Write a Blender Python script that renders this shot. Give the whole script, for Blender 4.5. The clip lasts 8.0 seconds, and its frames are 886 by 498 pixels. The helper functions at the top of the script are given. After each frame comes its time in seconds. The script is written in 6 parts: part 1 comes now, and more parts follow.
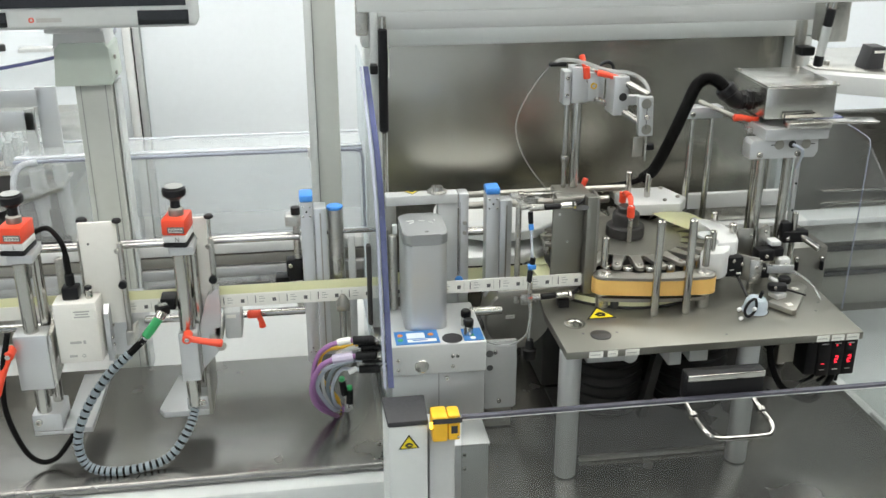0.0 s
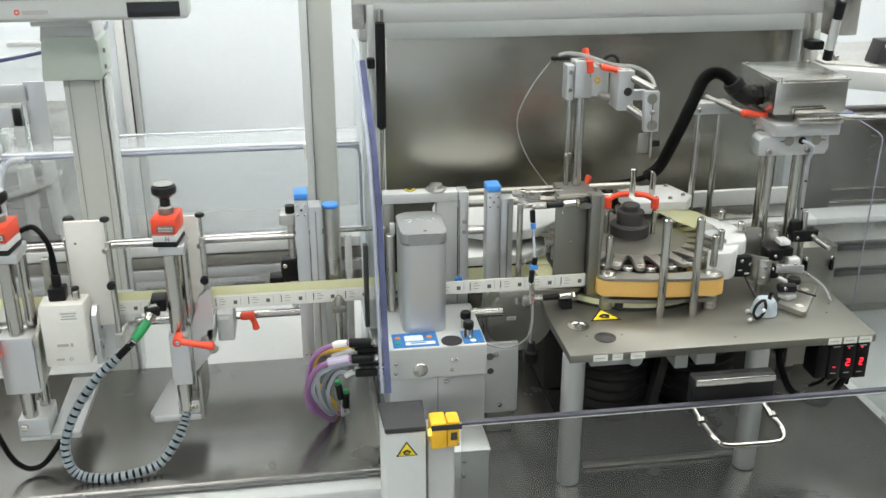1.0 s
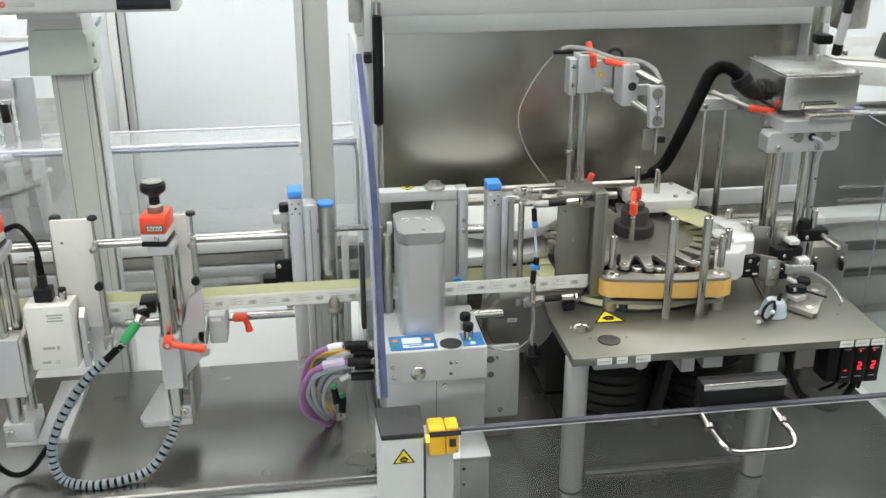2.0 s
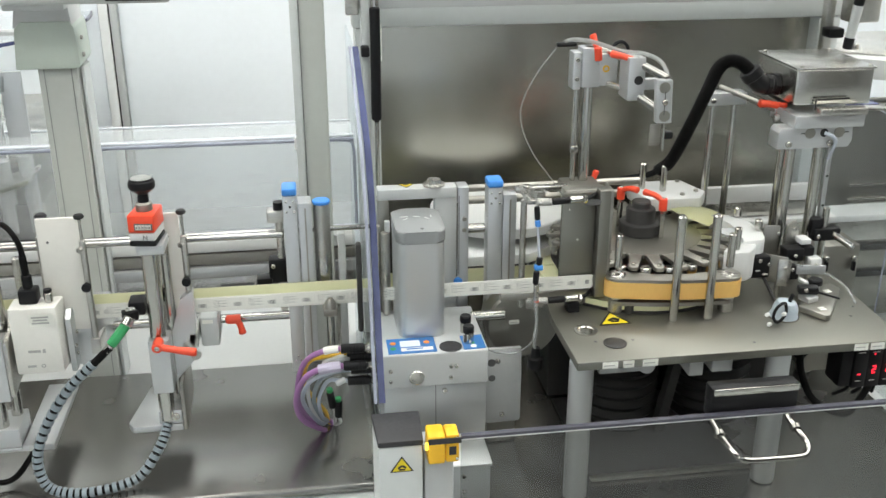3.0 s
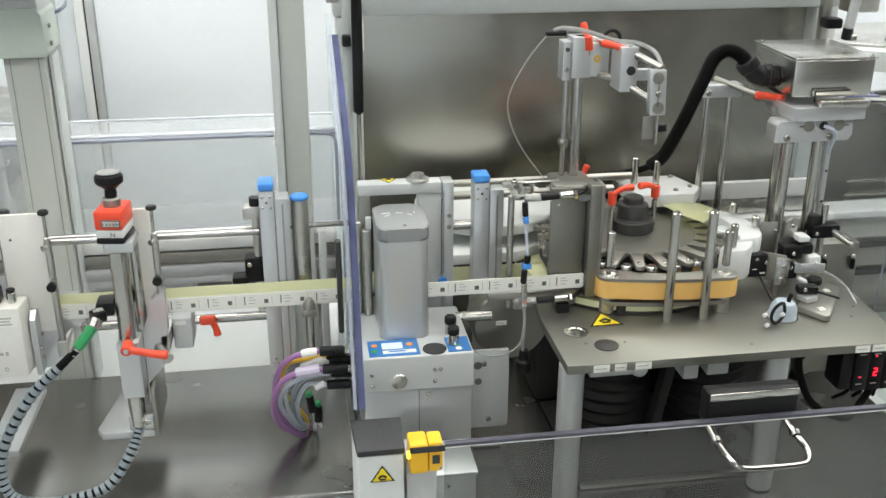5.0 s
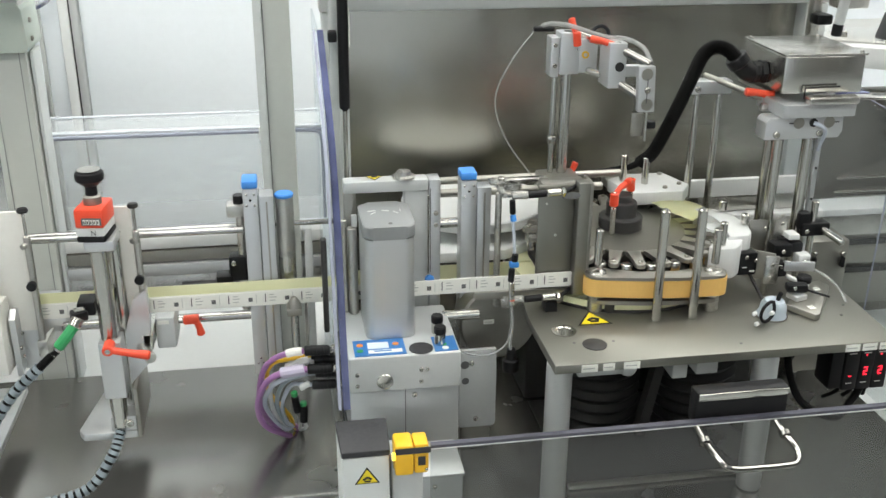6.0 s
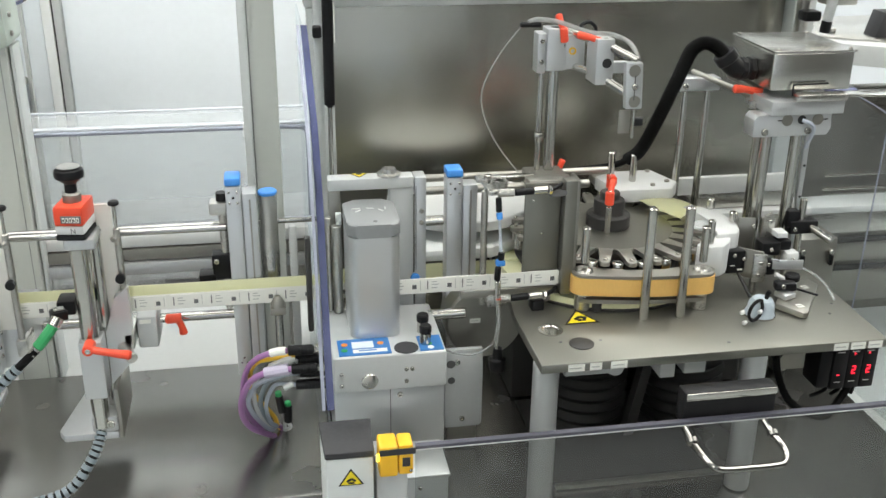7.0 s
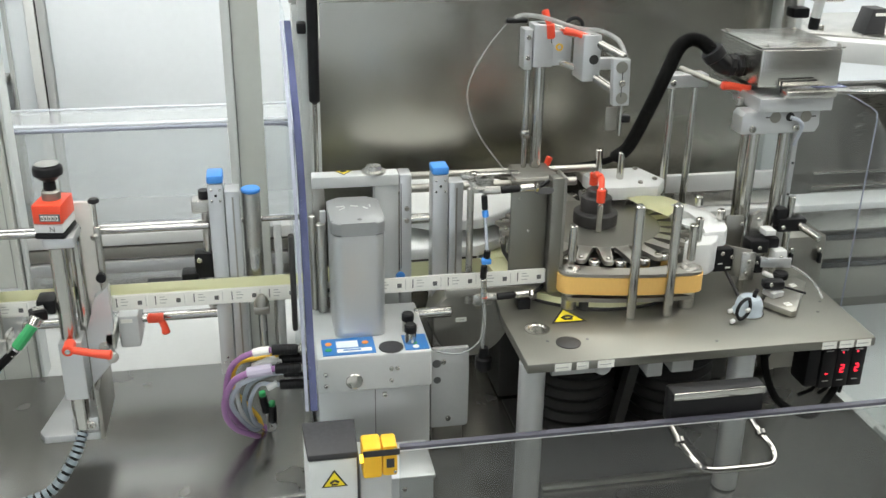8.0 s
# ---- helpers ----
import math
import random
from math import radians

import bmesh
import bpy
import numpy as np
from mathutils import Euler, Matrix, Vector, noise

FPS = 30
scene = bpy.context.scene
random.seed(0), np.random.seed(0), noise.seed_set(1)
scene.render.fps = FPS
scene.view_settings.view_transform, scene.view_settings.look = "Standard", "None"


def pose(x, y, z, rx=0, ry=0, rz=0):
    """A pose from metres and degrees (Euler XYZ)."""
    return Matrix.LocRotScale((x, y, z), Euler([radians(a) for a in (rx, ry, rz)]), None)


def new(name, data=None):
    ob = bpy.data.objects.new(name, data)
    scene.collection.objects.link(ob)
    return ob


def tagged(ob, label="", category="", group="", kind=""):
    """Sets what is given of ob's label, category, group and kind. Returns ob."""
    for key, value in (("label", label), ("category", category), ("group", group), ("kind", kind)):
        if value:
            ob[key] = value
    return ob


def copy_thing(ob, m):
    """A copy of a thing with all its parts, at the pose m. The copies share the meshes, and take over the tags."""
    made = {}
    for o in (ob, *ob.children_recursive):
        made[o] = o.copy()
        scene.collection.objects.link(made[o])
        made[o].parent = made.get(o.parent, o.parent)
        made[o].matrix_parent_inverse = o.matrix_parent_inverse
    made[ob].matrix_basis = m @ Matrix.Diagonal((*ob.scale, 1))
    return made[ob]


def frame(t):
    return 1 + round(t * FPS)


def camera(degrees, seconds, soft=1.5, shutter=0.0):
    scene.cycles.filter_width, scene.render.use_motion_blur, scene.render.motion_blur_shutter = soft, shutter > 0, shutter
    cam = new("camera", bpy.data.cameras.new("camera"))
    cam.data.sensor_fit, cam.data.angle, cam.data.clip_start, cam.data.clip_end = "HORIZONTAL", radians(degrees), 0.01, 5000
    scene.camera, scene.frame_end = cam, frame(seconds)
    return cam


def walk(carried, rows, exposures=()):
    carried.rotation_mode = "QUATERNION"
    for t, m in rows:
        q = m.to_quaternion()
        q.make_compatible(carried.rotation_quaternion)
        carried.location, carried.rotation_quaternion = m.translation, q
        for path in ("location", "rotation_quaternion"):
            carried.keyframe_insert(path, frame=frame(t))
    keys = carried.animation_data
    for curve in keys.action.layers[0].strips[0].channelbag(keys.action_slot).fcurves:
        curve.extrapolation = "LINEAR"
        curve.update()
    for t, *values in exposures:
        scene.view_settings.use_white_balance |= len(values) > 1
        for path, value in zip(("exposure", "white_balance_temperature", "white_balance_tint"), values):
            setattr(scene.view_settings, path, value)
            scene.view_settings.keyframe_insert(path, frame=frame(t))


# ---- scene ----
cam = camera(48.0, 8.0, 1.5, 0.5)
ROWS = [
    (0.0, -0.0242, -0.1389, 1.6748, -21.868, 0.004, -8.390),
    (0.5, -0.0208, -0.1150, 1.6673, -21.953, -0.008, -8.416),
    (1.0, -0.0165, -0.0915, 1.6579, -21.970, -0.001, -8.416),
    (1.5, -0.0117, -0.0705, 1.6482, -21.943, 0.013, -8.379),
    (3.0, -0.0000, 0.0004, 1.6202, -22.012, 0.004, -8.402),
    (3.5, 0.0026, 0.0238, 1.6102, -22.009, -0.042, -8.441),
    (4.0, 0.0076, 0.0465, 1.6033, -22.117, -0.021, -8.417),
    (4.5, 0.0125, 0.0533, 1.5988, -22.103, -0.110, -8.657),
    (6.0, 0.0258, 0.0743, 1.5921, -22.355, -0.385, -9.447),
    (6.5, 0.0293, 0.0813, 1.5885, -22.386, -0.504, -9.744),
    (7.0, 0.0335, 0.0881, 1.5875, -22.511, -0.608, -10.016),
    (7.5, 0.0387, 0.0945, 1.5856, -22.599, -0.687, -10.256),
    (8.0, 0.0428, 0.1005, 1.5823, -22.626, -0.776, -10.540),
]
walk(cam, [(t, pose(x, y, z, 90 + p, r, w)) for t, x, y, z, p, r, w in ROWS], [(0.0, 0.0), (8.0, 0.0)])

# ---- light: a clean room under rows of ceiling panels ----
world = bpy.data.worlds.new("world")
scene.world = world
world.use_nodes = True
world.node_tree.nodes["Background"].inputs[0].default_value = (0.9, 0.95, 1.0, 1)
world.node_tree.nodes["Background"].inputs[1].default_value = 0.15
PANEL_GLOW = 5.9

# ---- materials ----


def material(name, colour, rough=0.5, metal=0.0, vary=0.06, size=60.0, bump=0.05, grain=None, alpha=0.0, coat=0.0, spec=0.5):
    """A surface with cloudy variation of colour and gloss, fine relief and, with grain=(x, y, z), brushed streaks."""
    m = bpy.data.materials.new(name)
    m.use_nodes = True
    nt = m.node_tree
    b = nt.nodes["Principled BSDF"]
    b.inputs["Metallic"].default_value = metal
    b.inputs["Coat Weight"].default_value = coat
    b.inputs["Specular IOR Level"].default_value = spec
    co = nt.nodes.new("ShaderNodeTexCoord")
    big = nt.nodes.new("ShaderNodeTexNoise")
    big.inputs["Scale"].default_value = 9.0
    big.inputs["Detail"].default_value = 4.0
    fine = nt.nodes.new("ShaderNodeTexNoise")
    fine.inputs["Scale"].default_value = size
    fine.inputs["Detail"].default_value = 3.0
    nt.links.new(co.outputs["Object"], big.inputs["Vector"])
    if grain:
        mp = nt.nodes.new("ShaderNodeMapping")
        mp.inputs["Scale"].default_value = grain
        nt.links.new(co.outputs["Object"], mp.inputs["Vector"])
        nt.links.new(mp.outputs["Vector"], fine.inputs["Vector"])
    else:
        nt.links.new(co.outputs["Object"], fine.inputs["Vector"])
    add = nt.nodes.new("ShaderNodeMath")
    add.operation = "ADD"
    nt.links.new(big.outputs["Fac"], add.inputs[0])
    nt.links.new(fine.outputs["Fac"], add.inputs[1])
    ramp = nt.nodes.new("ShaderNodeMapRange")
    ramp.inputs["From Min"].default_value = 0.6
    ramp.inputs["From Max"].default_value = 1.4
    ramp.inputs["To Min"].default_value = 1.0 - vary
    ramp.inputs["To Max"].default_value = 1.0 + vary
    nt.links.new(add.outputs[0], ramp.inputs["Value"])
    mix = nt.nodes.new("ShaderNodeVectorMath")
    mix.operation = "SCALE"
    mix.inputs[0].default_value = colour
    nt.links.new(ramp.outputs[0], mix.inputs["Scale"])
    nt.links.new(mix.outputs[0], b.inputs["Base Color"])
    rr = nt.nodes.new("ShaderNodeMapRange")
    rr.inputs["From Min"].default_value = 0.6
    rr.inputs["From Max"].default_value = 1.4
    rr.inputs["To Min"].default_value = max(0.02, rough * 0.8)
    rr.inputs["To Max"].default_value = min(1.0, rough * 1.2)
    nt.links.new(add.outputs[0], rr.inputs["Value"])
    nt.links.new(rr.outputs[0], b.inputs["Roughness"])
    if bump:
        bp = nt.nodes.new("ShaderNodeBump")
        bp.inputs["Strength"].default_value = bump
        bp.inputs["Distance"].default_value = 0.001
        nt.links.new(fine.outputs["Fac"], bp.inputs["Height"])
        nt.links.new(bp.outputs[0], b.inputs["Normal"])
    if alpha:
        b.inputs["Alpha"].default_value = alpha
    return m


def glass(name, colour, rough=0.03, ior=1.1, see=0.9, milk=0.0):
    """Clear sheet: mostly see-through, with real gloss, and a little milkiness for scuffed plastic."""
    m = bpy.data.materials.new(name)
    m.use_nodes = True
    nt = m.node_tree
    b = nt.nodes["Principled BSDF"]
    out = nt.nodes["Material Output"]
    b.inputs["Base Color"].default_value = (*colour, 1)
    b.inputs["Roughness"].default_value = rough
    tr = nt.nodes.new("ShaderNodeBsdfTransparent")
    tr.inputs[0].default_value = (*colour, 1)
    mx = nt.nodes.new("ShaderNodeMixShader")
    no = nt.nodes.new("ShaderNodeTexNoise")
    no.inputs["Scale"].default_value = 14.0
    rg = nt.nodes.new("ShaderNodeMapRange")
    rg.inputs["To Min"].default_value = (1 - see) * 0.6
    rg.inputs["To Max"].default_value = (1 - see) * 1.4
    nt.links.new(no.outputs["Fac"], rg.inputs["Value"])
    nt.links.new(rg.outputs[0], mx.inputs[0])
    nt.links.new(tr.outputs[0], mx.inputs[1])
    nt.links.new(b.outputs[0], mx.inputs[2])
    nt.links.new(mx.outputs[0], out.inputs["Surface"])
    return m


def glow(name, colour, strength):
    m = bpy.data.materials.new(name)
    m.use_nodes = True
    b = m.node_tree.nodes["Principled BSDF"]
    b.inputs["Base Color"].default_value = (*colour, 1)
    b.inputs["Emission Color"].default_value = (*colour, 1)
    b.inputs["Emission Strength"].default_value = strength
    return m


M_WALL = material("white_wall_panel", (0.87, 0.91, 0.945), 0.45, vary=0.02, bump=0.02)
# End walls out of view, toned dark for contrast in metal reflections.
M_DULL = material("grey_unseen_wall", (0.44, 0.45, 0.46), 0.5, vary=0.3, size=3, bump=0.02)
# Ceiling out of view, kept grey so the metals mirror less white.
M_CEIL = material("grey_ceiling", (0.42, 0.43, 0.43), 0.8, vary=0.03)
M_FLOOR = material("pale_vinyl_floor", (0.40, 0.42, 0.42), 0.6, vary=0.05, bump=0.0)
M_LAMP = glow("lamp_diffuser", (1.0, 0.997, 0.952), PANEL_GLOW)
M_DECK = material("satin_steel_deck", (0.28, 0.275, 0.26), 0.25, 0.9, 0.03, 5, 0.0)
M_TABLE = material("bead_blasted_steel", (0.262, 0.257, 0.228), 0.42, 0.9, 0.05, 400, 0.04)
M_BACK = material("brushed_steel_panel", (0.495, 0.480, 0.430), 0.22, 1.0, 0.10, 30, 0.08, (1.0, 50, 50))
M_STEEL = material("brushed_steel", (0.56, 0.55, 0.515), 0.28, 1.0, 0.05, 40, 0.05, (8, 8, 200))
M_DARKSTEEL = material("grey_steel_plate", (0.36, 0.35, 0.315), 0.36, 0.9, 0.07, 60, 0.06)
M_RAIL = material("ground_steel_rail", (0.40, 0.395, 0.38), 0.2, 1.0, 0.04, 80, 0.02)
M_ROD = material("grey_turned_rod", (0.31, 0.305, 0.285), 0.2, 1.0, 0.05, 90, 0.03)
M_BOW = material("bright_bow_handle", (0.24, 0.235, 0.22), 0.1, 1.0, 0.04, 80, 0.02)
M_CHROME = material("polished_rod", (0.55, 0.54, 0.505), 0.17, 1.0, 0.03, 80, 0.02)
M_ALU = material("anodised_aluminium", (0.60, 0.61, 0.615), 0.36, 0.75, 0.04, 90, 0.03, (30, 30, 400))
M_ALUW = material("matt_silver_paint", (0.53, 0.545, 0.54), 0.42, 0.15, 0.03, 120, 0.03)
M_FRAME = material("light_grey_frame_paint", (0.56, 0.585, 0.575), 0.4, 0.0, 0.03, 80, 0.03)
M_COL = material("cream_grey_column_paint", (0.48, 0.50, 0.465), 0.4, 0.0, 0.03, 80, 0.03)
M_COLLAR = material("pale_green_grey_plastic", (0.50, 0.56, 0.50), 0.45, 0.0, 0.03, 80, 0.03)
M_WHITE = material("white_plastic", (0.63, 0.64, 0.63), 0.4, 0.0, 0.03, 100, 0.03)
M_CREAM = material("cream_plastic_plate", (0.74, 0.73, 0.68), 0.45, 0.0, 0.03, 100, 0.03)
M_BLACK = material("black_plastic", (0.010, 0.010, 0.011), 0.35, 0.0, 0.1, 150, 0.05, spec=0.22)
M_GROOVE = material("grey_groove", (0.25, 0.26, 0.25), 0.6)
M_BOX = material("satin_steel_box", (0.58, 0.57, 0.535), 0.24, 1.0, 0.015, 20, 0.0, (2, 20, 20))
M_RUBBER = material("black_rubber", (0.007, 0.007, 0.007), 0.5, 0.0, 0.15, 200, 0.05, spec=0.08)
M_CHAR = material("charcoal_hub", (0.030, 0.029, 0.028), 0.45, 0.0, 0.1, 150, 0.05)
M_CAP = material("anthracite_cap", (0.028, 0.028, 0.031), 0.55, 0.0, 0.06, 200, 0.04)
M_RED = material("red_plastic", (0.80, 0.075, 0.03), 0.38, 0.0, 0.05, 100, 0.03)
M_BLUE = material("blue_plastic", (0.06, 0.27, 0.72), 0.4, 0.0, 0.05, 100, 0.03)
M_KEY = material("blue_membrane", (0.03, 0.17, 0.46), 0.35, 0.0, 0.04, 100, 0.02)
M_ORANGE = material("orange_key", (0.8, 0.25, 0.05), 0.5)
M_GREEN = material("green_plastic", (0.03, 0.30, 0.10), 0.4, 0.0, 0.05)
M_YELLOW = material("yellow_plastic", (0.85, 0.48, 0.02), 0.4, 0.0, 0.05)
M_SIGN = material("sign_yellow", (0.85, 0.68, 0.02), 0.45)
M_BELT = material("orange_belt", (0.76, 0.47, 0.14), 0.5, 0.0, 0.06, 40, 0.03, (14, 14, 3))
M_LINER = material("pale_yellow_liner", (0.79, 0.79, 0.50), 0.4, 0.0, 0.04, 30, 0.02)
M_PAPER = material("white_label_paper", (0.80, 0.80, 0.74), 0.55, 0.0, 0.02, 200, 0.02)
M_INK = material("grey_ink", (0.12, 0.12, 0.12), 0.6)
M_INKPALE = material("pale_ink", (0.42, 0.42, 0.40), 0.6)
M_PURPLE = material("purple_cable", (0.34, 0.16, 0.36), 0.45)
M_AMBER = material("yellow_cable", (0.80, 0.48, 0.03), 0.45)
M_GREYCAB = material("grey_cable", (0.46, 0.50, 0.57), 0.45)
M_LILAC = material("lilac_sleeve", (0.50, 0.46, 0.58), 0.5)
M_BLUEGREY = material("blue_grey_wrap", (0.25, 0.295, 0.325), 0.35, vary=0.18, size=90)
M_CUP = material("pale_blue_cup", (0.40, 0.46, 0.51), 0.35, vary=0.05)
M_SCREEN = material("dark_screen", (0.01, 0.011, 0.013), 0.08)
M_LCD = material("pale_display", (0.70, 0.76, 0.80), 0.3)
M_SHEET = glass("clear_acrylic", (0.95, 0.97, 0.98), see=0.93)
M_DOOR = glass("clear_door_sheet", (0.82, 0.83, 0.82), see=0.95)
M_COVER = glass("scuffed_clear_cover", (0.975, 0.985, 0.99), 0.06, see=0.82)
M_EDGE = material("blue_tinted_sheet_edge", (0.075, 0.085, 0.175), 0.12, vary=0.5, size=16)
M_EDGED = material("smoky_sheet_edge", (0.07, 0.07, 0.09), 0.2, vary=0.3, size=12)
M_EDGEL = material("pale_sheet_edge", (0.33, 0.35, 0.43), 0.2, vary=0.2, size=12)
M_RIM = glass("milky_clear_plastic_edge", (0.90, 0.93, 0.97), 0.12, see=0.35)
M_TUBE = glass("clear_tube", (0.72, 0.73, 0.72), 0.15, see=0.68)
M_VIAL = glass("clear_vial_glass", (0.93, 0.95, 0.95), 0.04, see=0.6)
M_LED = glow("red_digit", (1.0, 0.02, 0.05), 1.5)
M_AMBERLED = glow("yellow_lamp", (1.0, 0.75, 0.05), 3.0)
M_MOTORCAP = material("grey_cast_motor_cap", (0.30, 0.31, 0.31), 0.38, 0.35, 0.05, 200, 0.05)
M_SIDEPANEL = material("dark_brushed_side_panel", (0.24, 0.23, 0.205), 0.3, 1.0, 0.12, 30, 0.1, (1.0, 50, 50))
# Whiter copy of the white plastic, offsets shade on the lower guide plate.
M_PLATE = material("lifted_white_plastic", (0.82, 0.83, 0.82), 0.4, 0.0, 0.02, 100, 0.02)
# Unseen south wall: pale left, dark right, added for the steel panel's reflection.
M_SOUTH = material("pale_unseen_wall", (0.80, 0.86, 0.95), 0.5, vary=0.15, size=3, bump=0.0)
M_DIM = material("dark_unseen_wall", (0.17, 0.17, 0.16), 0.5, vary=0.3, size=3, bump=0.0)
M_BLACKSIGN = material("black_print", (0.015, 0.015, 0.015), 0.5)
M_CLOTH = material("dark_bellows_rubber", (0.02, 0.02, 0.02), 0.55, 0.0, 0.1, spec=0.2)

# ---- building helpers: meshes are written in world metres ----


def thing(name, base, label, category, group="", kind=""):
    ob = new(name)
    ob.location = base
    ob["ox"], ob["oy"], ob["oz"] = base
    return tagged(ob, label, category, group, kind)


def origin(ob):
    return Vector((ob["ox"], ob["oy"], ob["oz"]))


def part(name, bm, mat, parent=None, label="", smooth=35):
    """Links a bmesh as one mesh object under a thing or a part, or as a piece of the setting."""
    me = bpy.data.meshes.new(name)
    o = origin(parent) if parent else Vector((0, 0, 0))
    bmesh.ops.translate(bm, verts=bm.verts, vec=-o)
    bmesh.ops.recalc_face_normals(bm, faces=bm.faces)
    for f in bm.faces:
        f.smooth = True
    for e in bm.edges:
        if len(e.link_faces) == 2 and e.calc_face_angle(0) > radians(smooth):
            e.smooth = False
    bm.to_mesh(me)
    bm.free()
    me.materials.append(mat)
    ob = new(name, me)
    ob["ox"], ob["oy"], ob["oz"] = o
    if parent:
        ob.parent = parent
    if label:
        tagged(ob, label)
    return ob


def setting(name, bm, mat, label, category):
    return tagged(part(name, bm, mat), label, category, "", "structure")


def box(x0, x1, y0, y1, z0, z1, bevel=0.002, bm=None, turn=0.0, seg=2):
    """A block with rounded edges; turn: degrees about its own upright axis."""
    b = bmesh.new()
    bmesh.ops.create_cube(b, size=1.0)
    c = Vector(((x0 + x1) / 2, (y0 + y1) / 2, (z0 + z1) / 2))
    bmesh.ops.scale(b, vec=(x1 - x0, y1 - y0, z1 - z0), verts=b.verts)
    if bevel:
        bmesh.ops.bevel(b, geom=b.edges[:], offset=min(bevel, 0.45 * min(x1 - x0, y1 - y0, z1 - z0)), segments=seg, profile=0.5, affect="EDGES")
    if turn:
        bmesh.ops.rotate(b, cent=(0, 0, 0), matrix=Matrix.Rotation(radians(turn), 3, "Z"), verts=b.verts)
    bmesh.ops.translate(b, verts=b.verts, vec=c)
    return joined(bm, b)


def joined(bm, b):
    if bm is None:
        return b
    me = bpy.data.meshes.new("piece")
    b.to_mesh(me)
    b.free()
    bm.from_mesh(me)
    bpy.data.meshes.remove(me)
    return bm


def rod(p, q, r, bm=None, r2=None, seg=20, bevel=0.0012):
    """A round bar from p to q with broken edges."""
    p, q = Vector(p), Vector(q)
    r2 = r if r2 is None else r2
    k = min(bevel, 0.4 * min(r, r2), 0.3 * (q - p).length)
    ln = (q - p).length
    return lathe([(0, 0), (r - k, 0), (r, k), (r2, ln - k), (r2 - k, ln), (0, ln)], p, (q - p), bm, seg)


def lathe(profile, base, axis=(0, 0, 1), bm=None, seg=28):
    """A turned body: rows of (radius, height) along the axis from base."""
    b = bmesh.new()
    turn = Vector(axis).to_track_quat("Z", "Y").to_matrix()
    rings = []
    for r, h in profile:
        if r < 1e-6:
            rings.append([b.verts.new(Vector(base) + turn @ Vector((0, 0, h)))])
        else:
            rings.append([b.verts.new(Vector(base) + turn @ Vector((r * math.cos(a), r * math.sin(a), h))) for a in (2 * math.pi * i / seg for i in range(seg))])
    for lo, hi in zip(rings, rings[1:]):
        for i in range(seg):
            j = (i + 1) % seg
            if len(lo) == 1 and len(hi) > 1:
                b.faces.new((lo[0], hi[i], hi[j]))
            elif len(hi) == 1 and len(lo) > 1:
                b.faces.new((lo[i], lo[j], hi[0]))
            elif len(lo) > 1:
                b.faces.new((lo[i], lo[j], hi[j], hi[i]))
    return joined(bm, b)


def prism(outline, z0, z1, bm=None, axis="z", bevel=0.0):
    """A plate of a given outline. axis z: outline in x, y; axis y: outline in x, z; axis x: outline in y, z."""
    b = bmesh.new()

    def at(u, v, w):
        return {"z": (u, v, w), "y": (u, w, v), "x": (w, u, v)}[axis]
    lo = [b.verts.new(at(u, v, z0)) for u, v in outline]
    hi = [b.verts.new(at(u, v, z1)) for u, v in outline]
    b.faces.new(lo[::-1])
    b.faces.new(hi)
    n = len(outline)
    for i in range(n):
        b.faces.new((lo[i], lo[(i + 1) % n], hi[(i + 1) % n], hi[i]))
    if bevel:
        bmesh.ops.bevel(b, geom=b.edges[:], offset=bevel, segments=2, profile=0.5, affect="EDGES")
    return joined(bm, b)


def smooth_line(points, n=12):
    """Points along a smooth line through the given ones."""
    p = [Vector(q) for q in points]
    p = [p[0] * 2 - p[1]] + p + [p[-1] * 2 - p[-2]]
    out = []
    for i in range(1, len(p) - 2):
        a, b, c, d = p[i - 1:i + 3]
        for k in range(n):
            t = k / n
            out.append(0.5 * ((2 * b) + (c - a) * t + (2 * a - 5 * b + 4 * c - d) * t * t + (3 * b - a - 3 * c + d) * t ** 3))
    out.append(p[-2])
    return out


def tube(points, r, bm=None, seg=10, n=12, wave=0.0, period=3):
    """A hose or cable along a smooth line; wave: ribs on a corrugated hose."""
    line = smooth_line(points, n)
    b = bmesh.new()
    rings = []
    up = Vector((0.13, 0.31, 0.94)).normalized()
    for i, c in enumerate(line):
        d = (line[min(i + 1, len(line) - 1)] - line[max(i - 1, 0)]).normalized()
        u = (up - d * up.dot(d)).normalized()
        v = d.cross(u)
        up = u
        rr = r * (1 + wave * (1 if (i // period) % 2 else -1))
        rings.append([b.verts.new(c + rr * (u * math.cos(a) + v * math.sin(a))) for a in (2 * math.pi * k / seg for k in range(seg))])
    for lo, hi in zip(rings, rings[1:]):
        for k in range(seg):
            b.faces.new((lo[k], lo[(k + 1) % seg], hi[(k + 1) % seg], hi[k]))
    b.faces.new(rings[0][::-1])
    b.faces.new(rings[-1])
    return joined(bm, b)


def screw(parent, at, axis, r=0.004, name="screw", mat=None):
    """A socket-head screw seated on a face."""
    prof = [(0, 0), (r, 0), (r, 0.7 * r), (0.85 * r, 0.9 * r), (0.5 * r, 0.9 * r), (0.45 * r, 0.3 * r), (0, 0.3 * r)]
    return part(name, lathe(prof, at, axis, seg=14), mat or M_CHROME, parent)


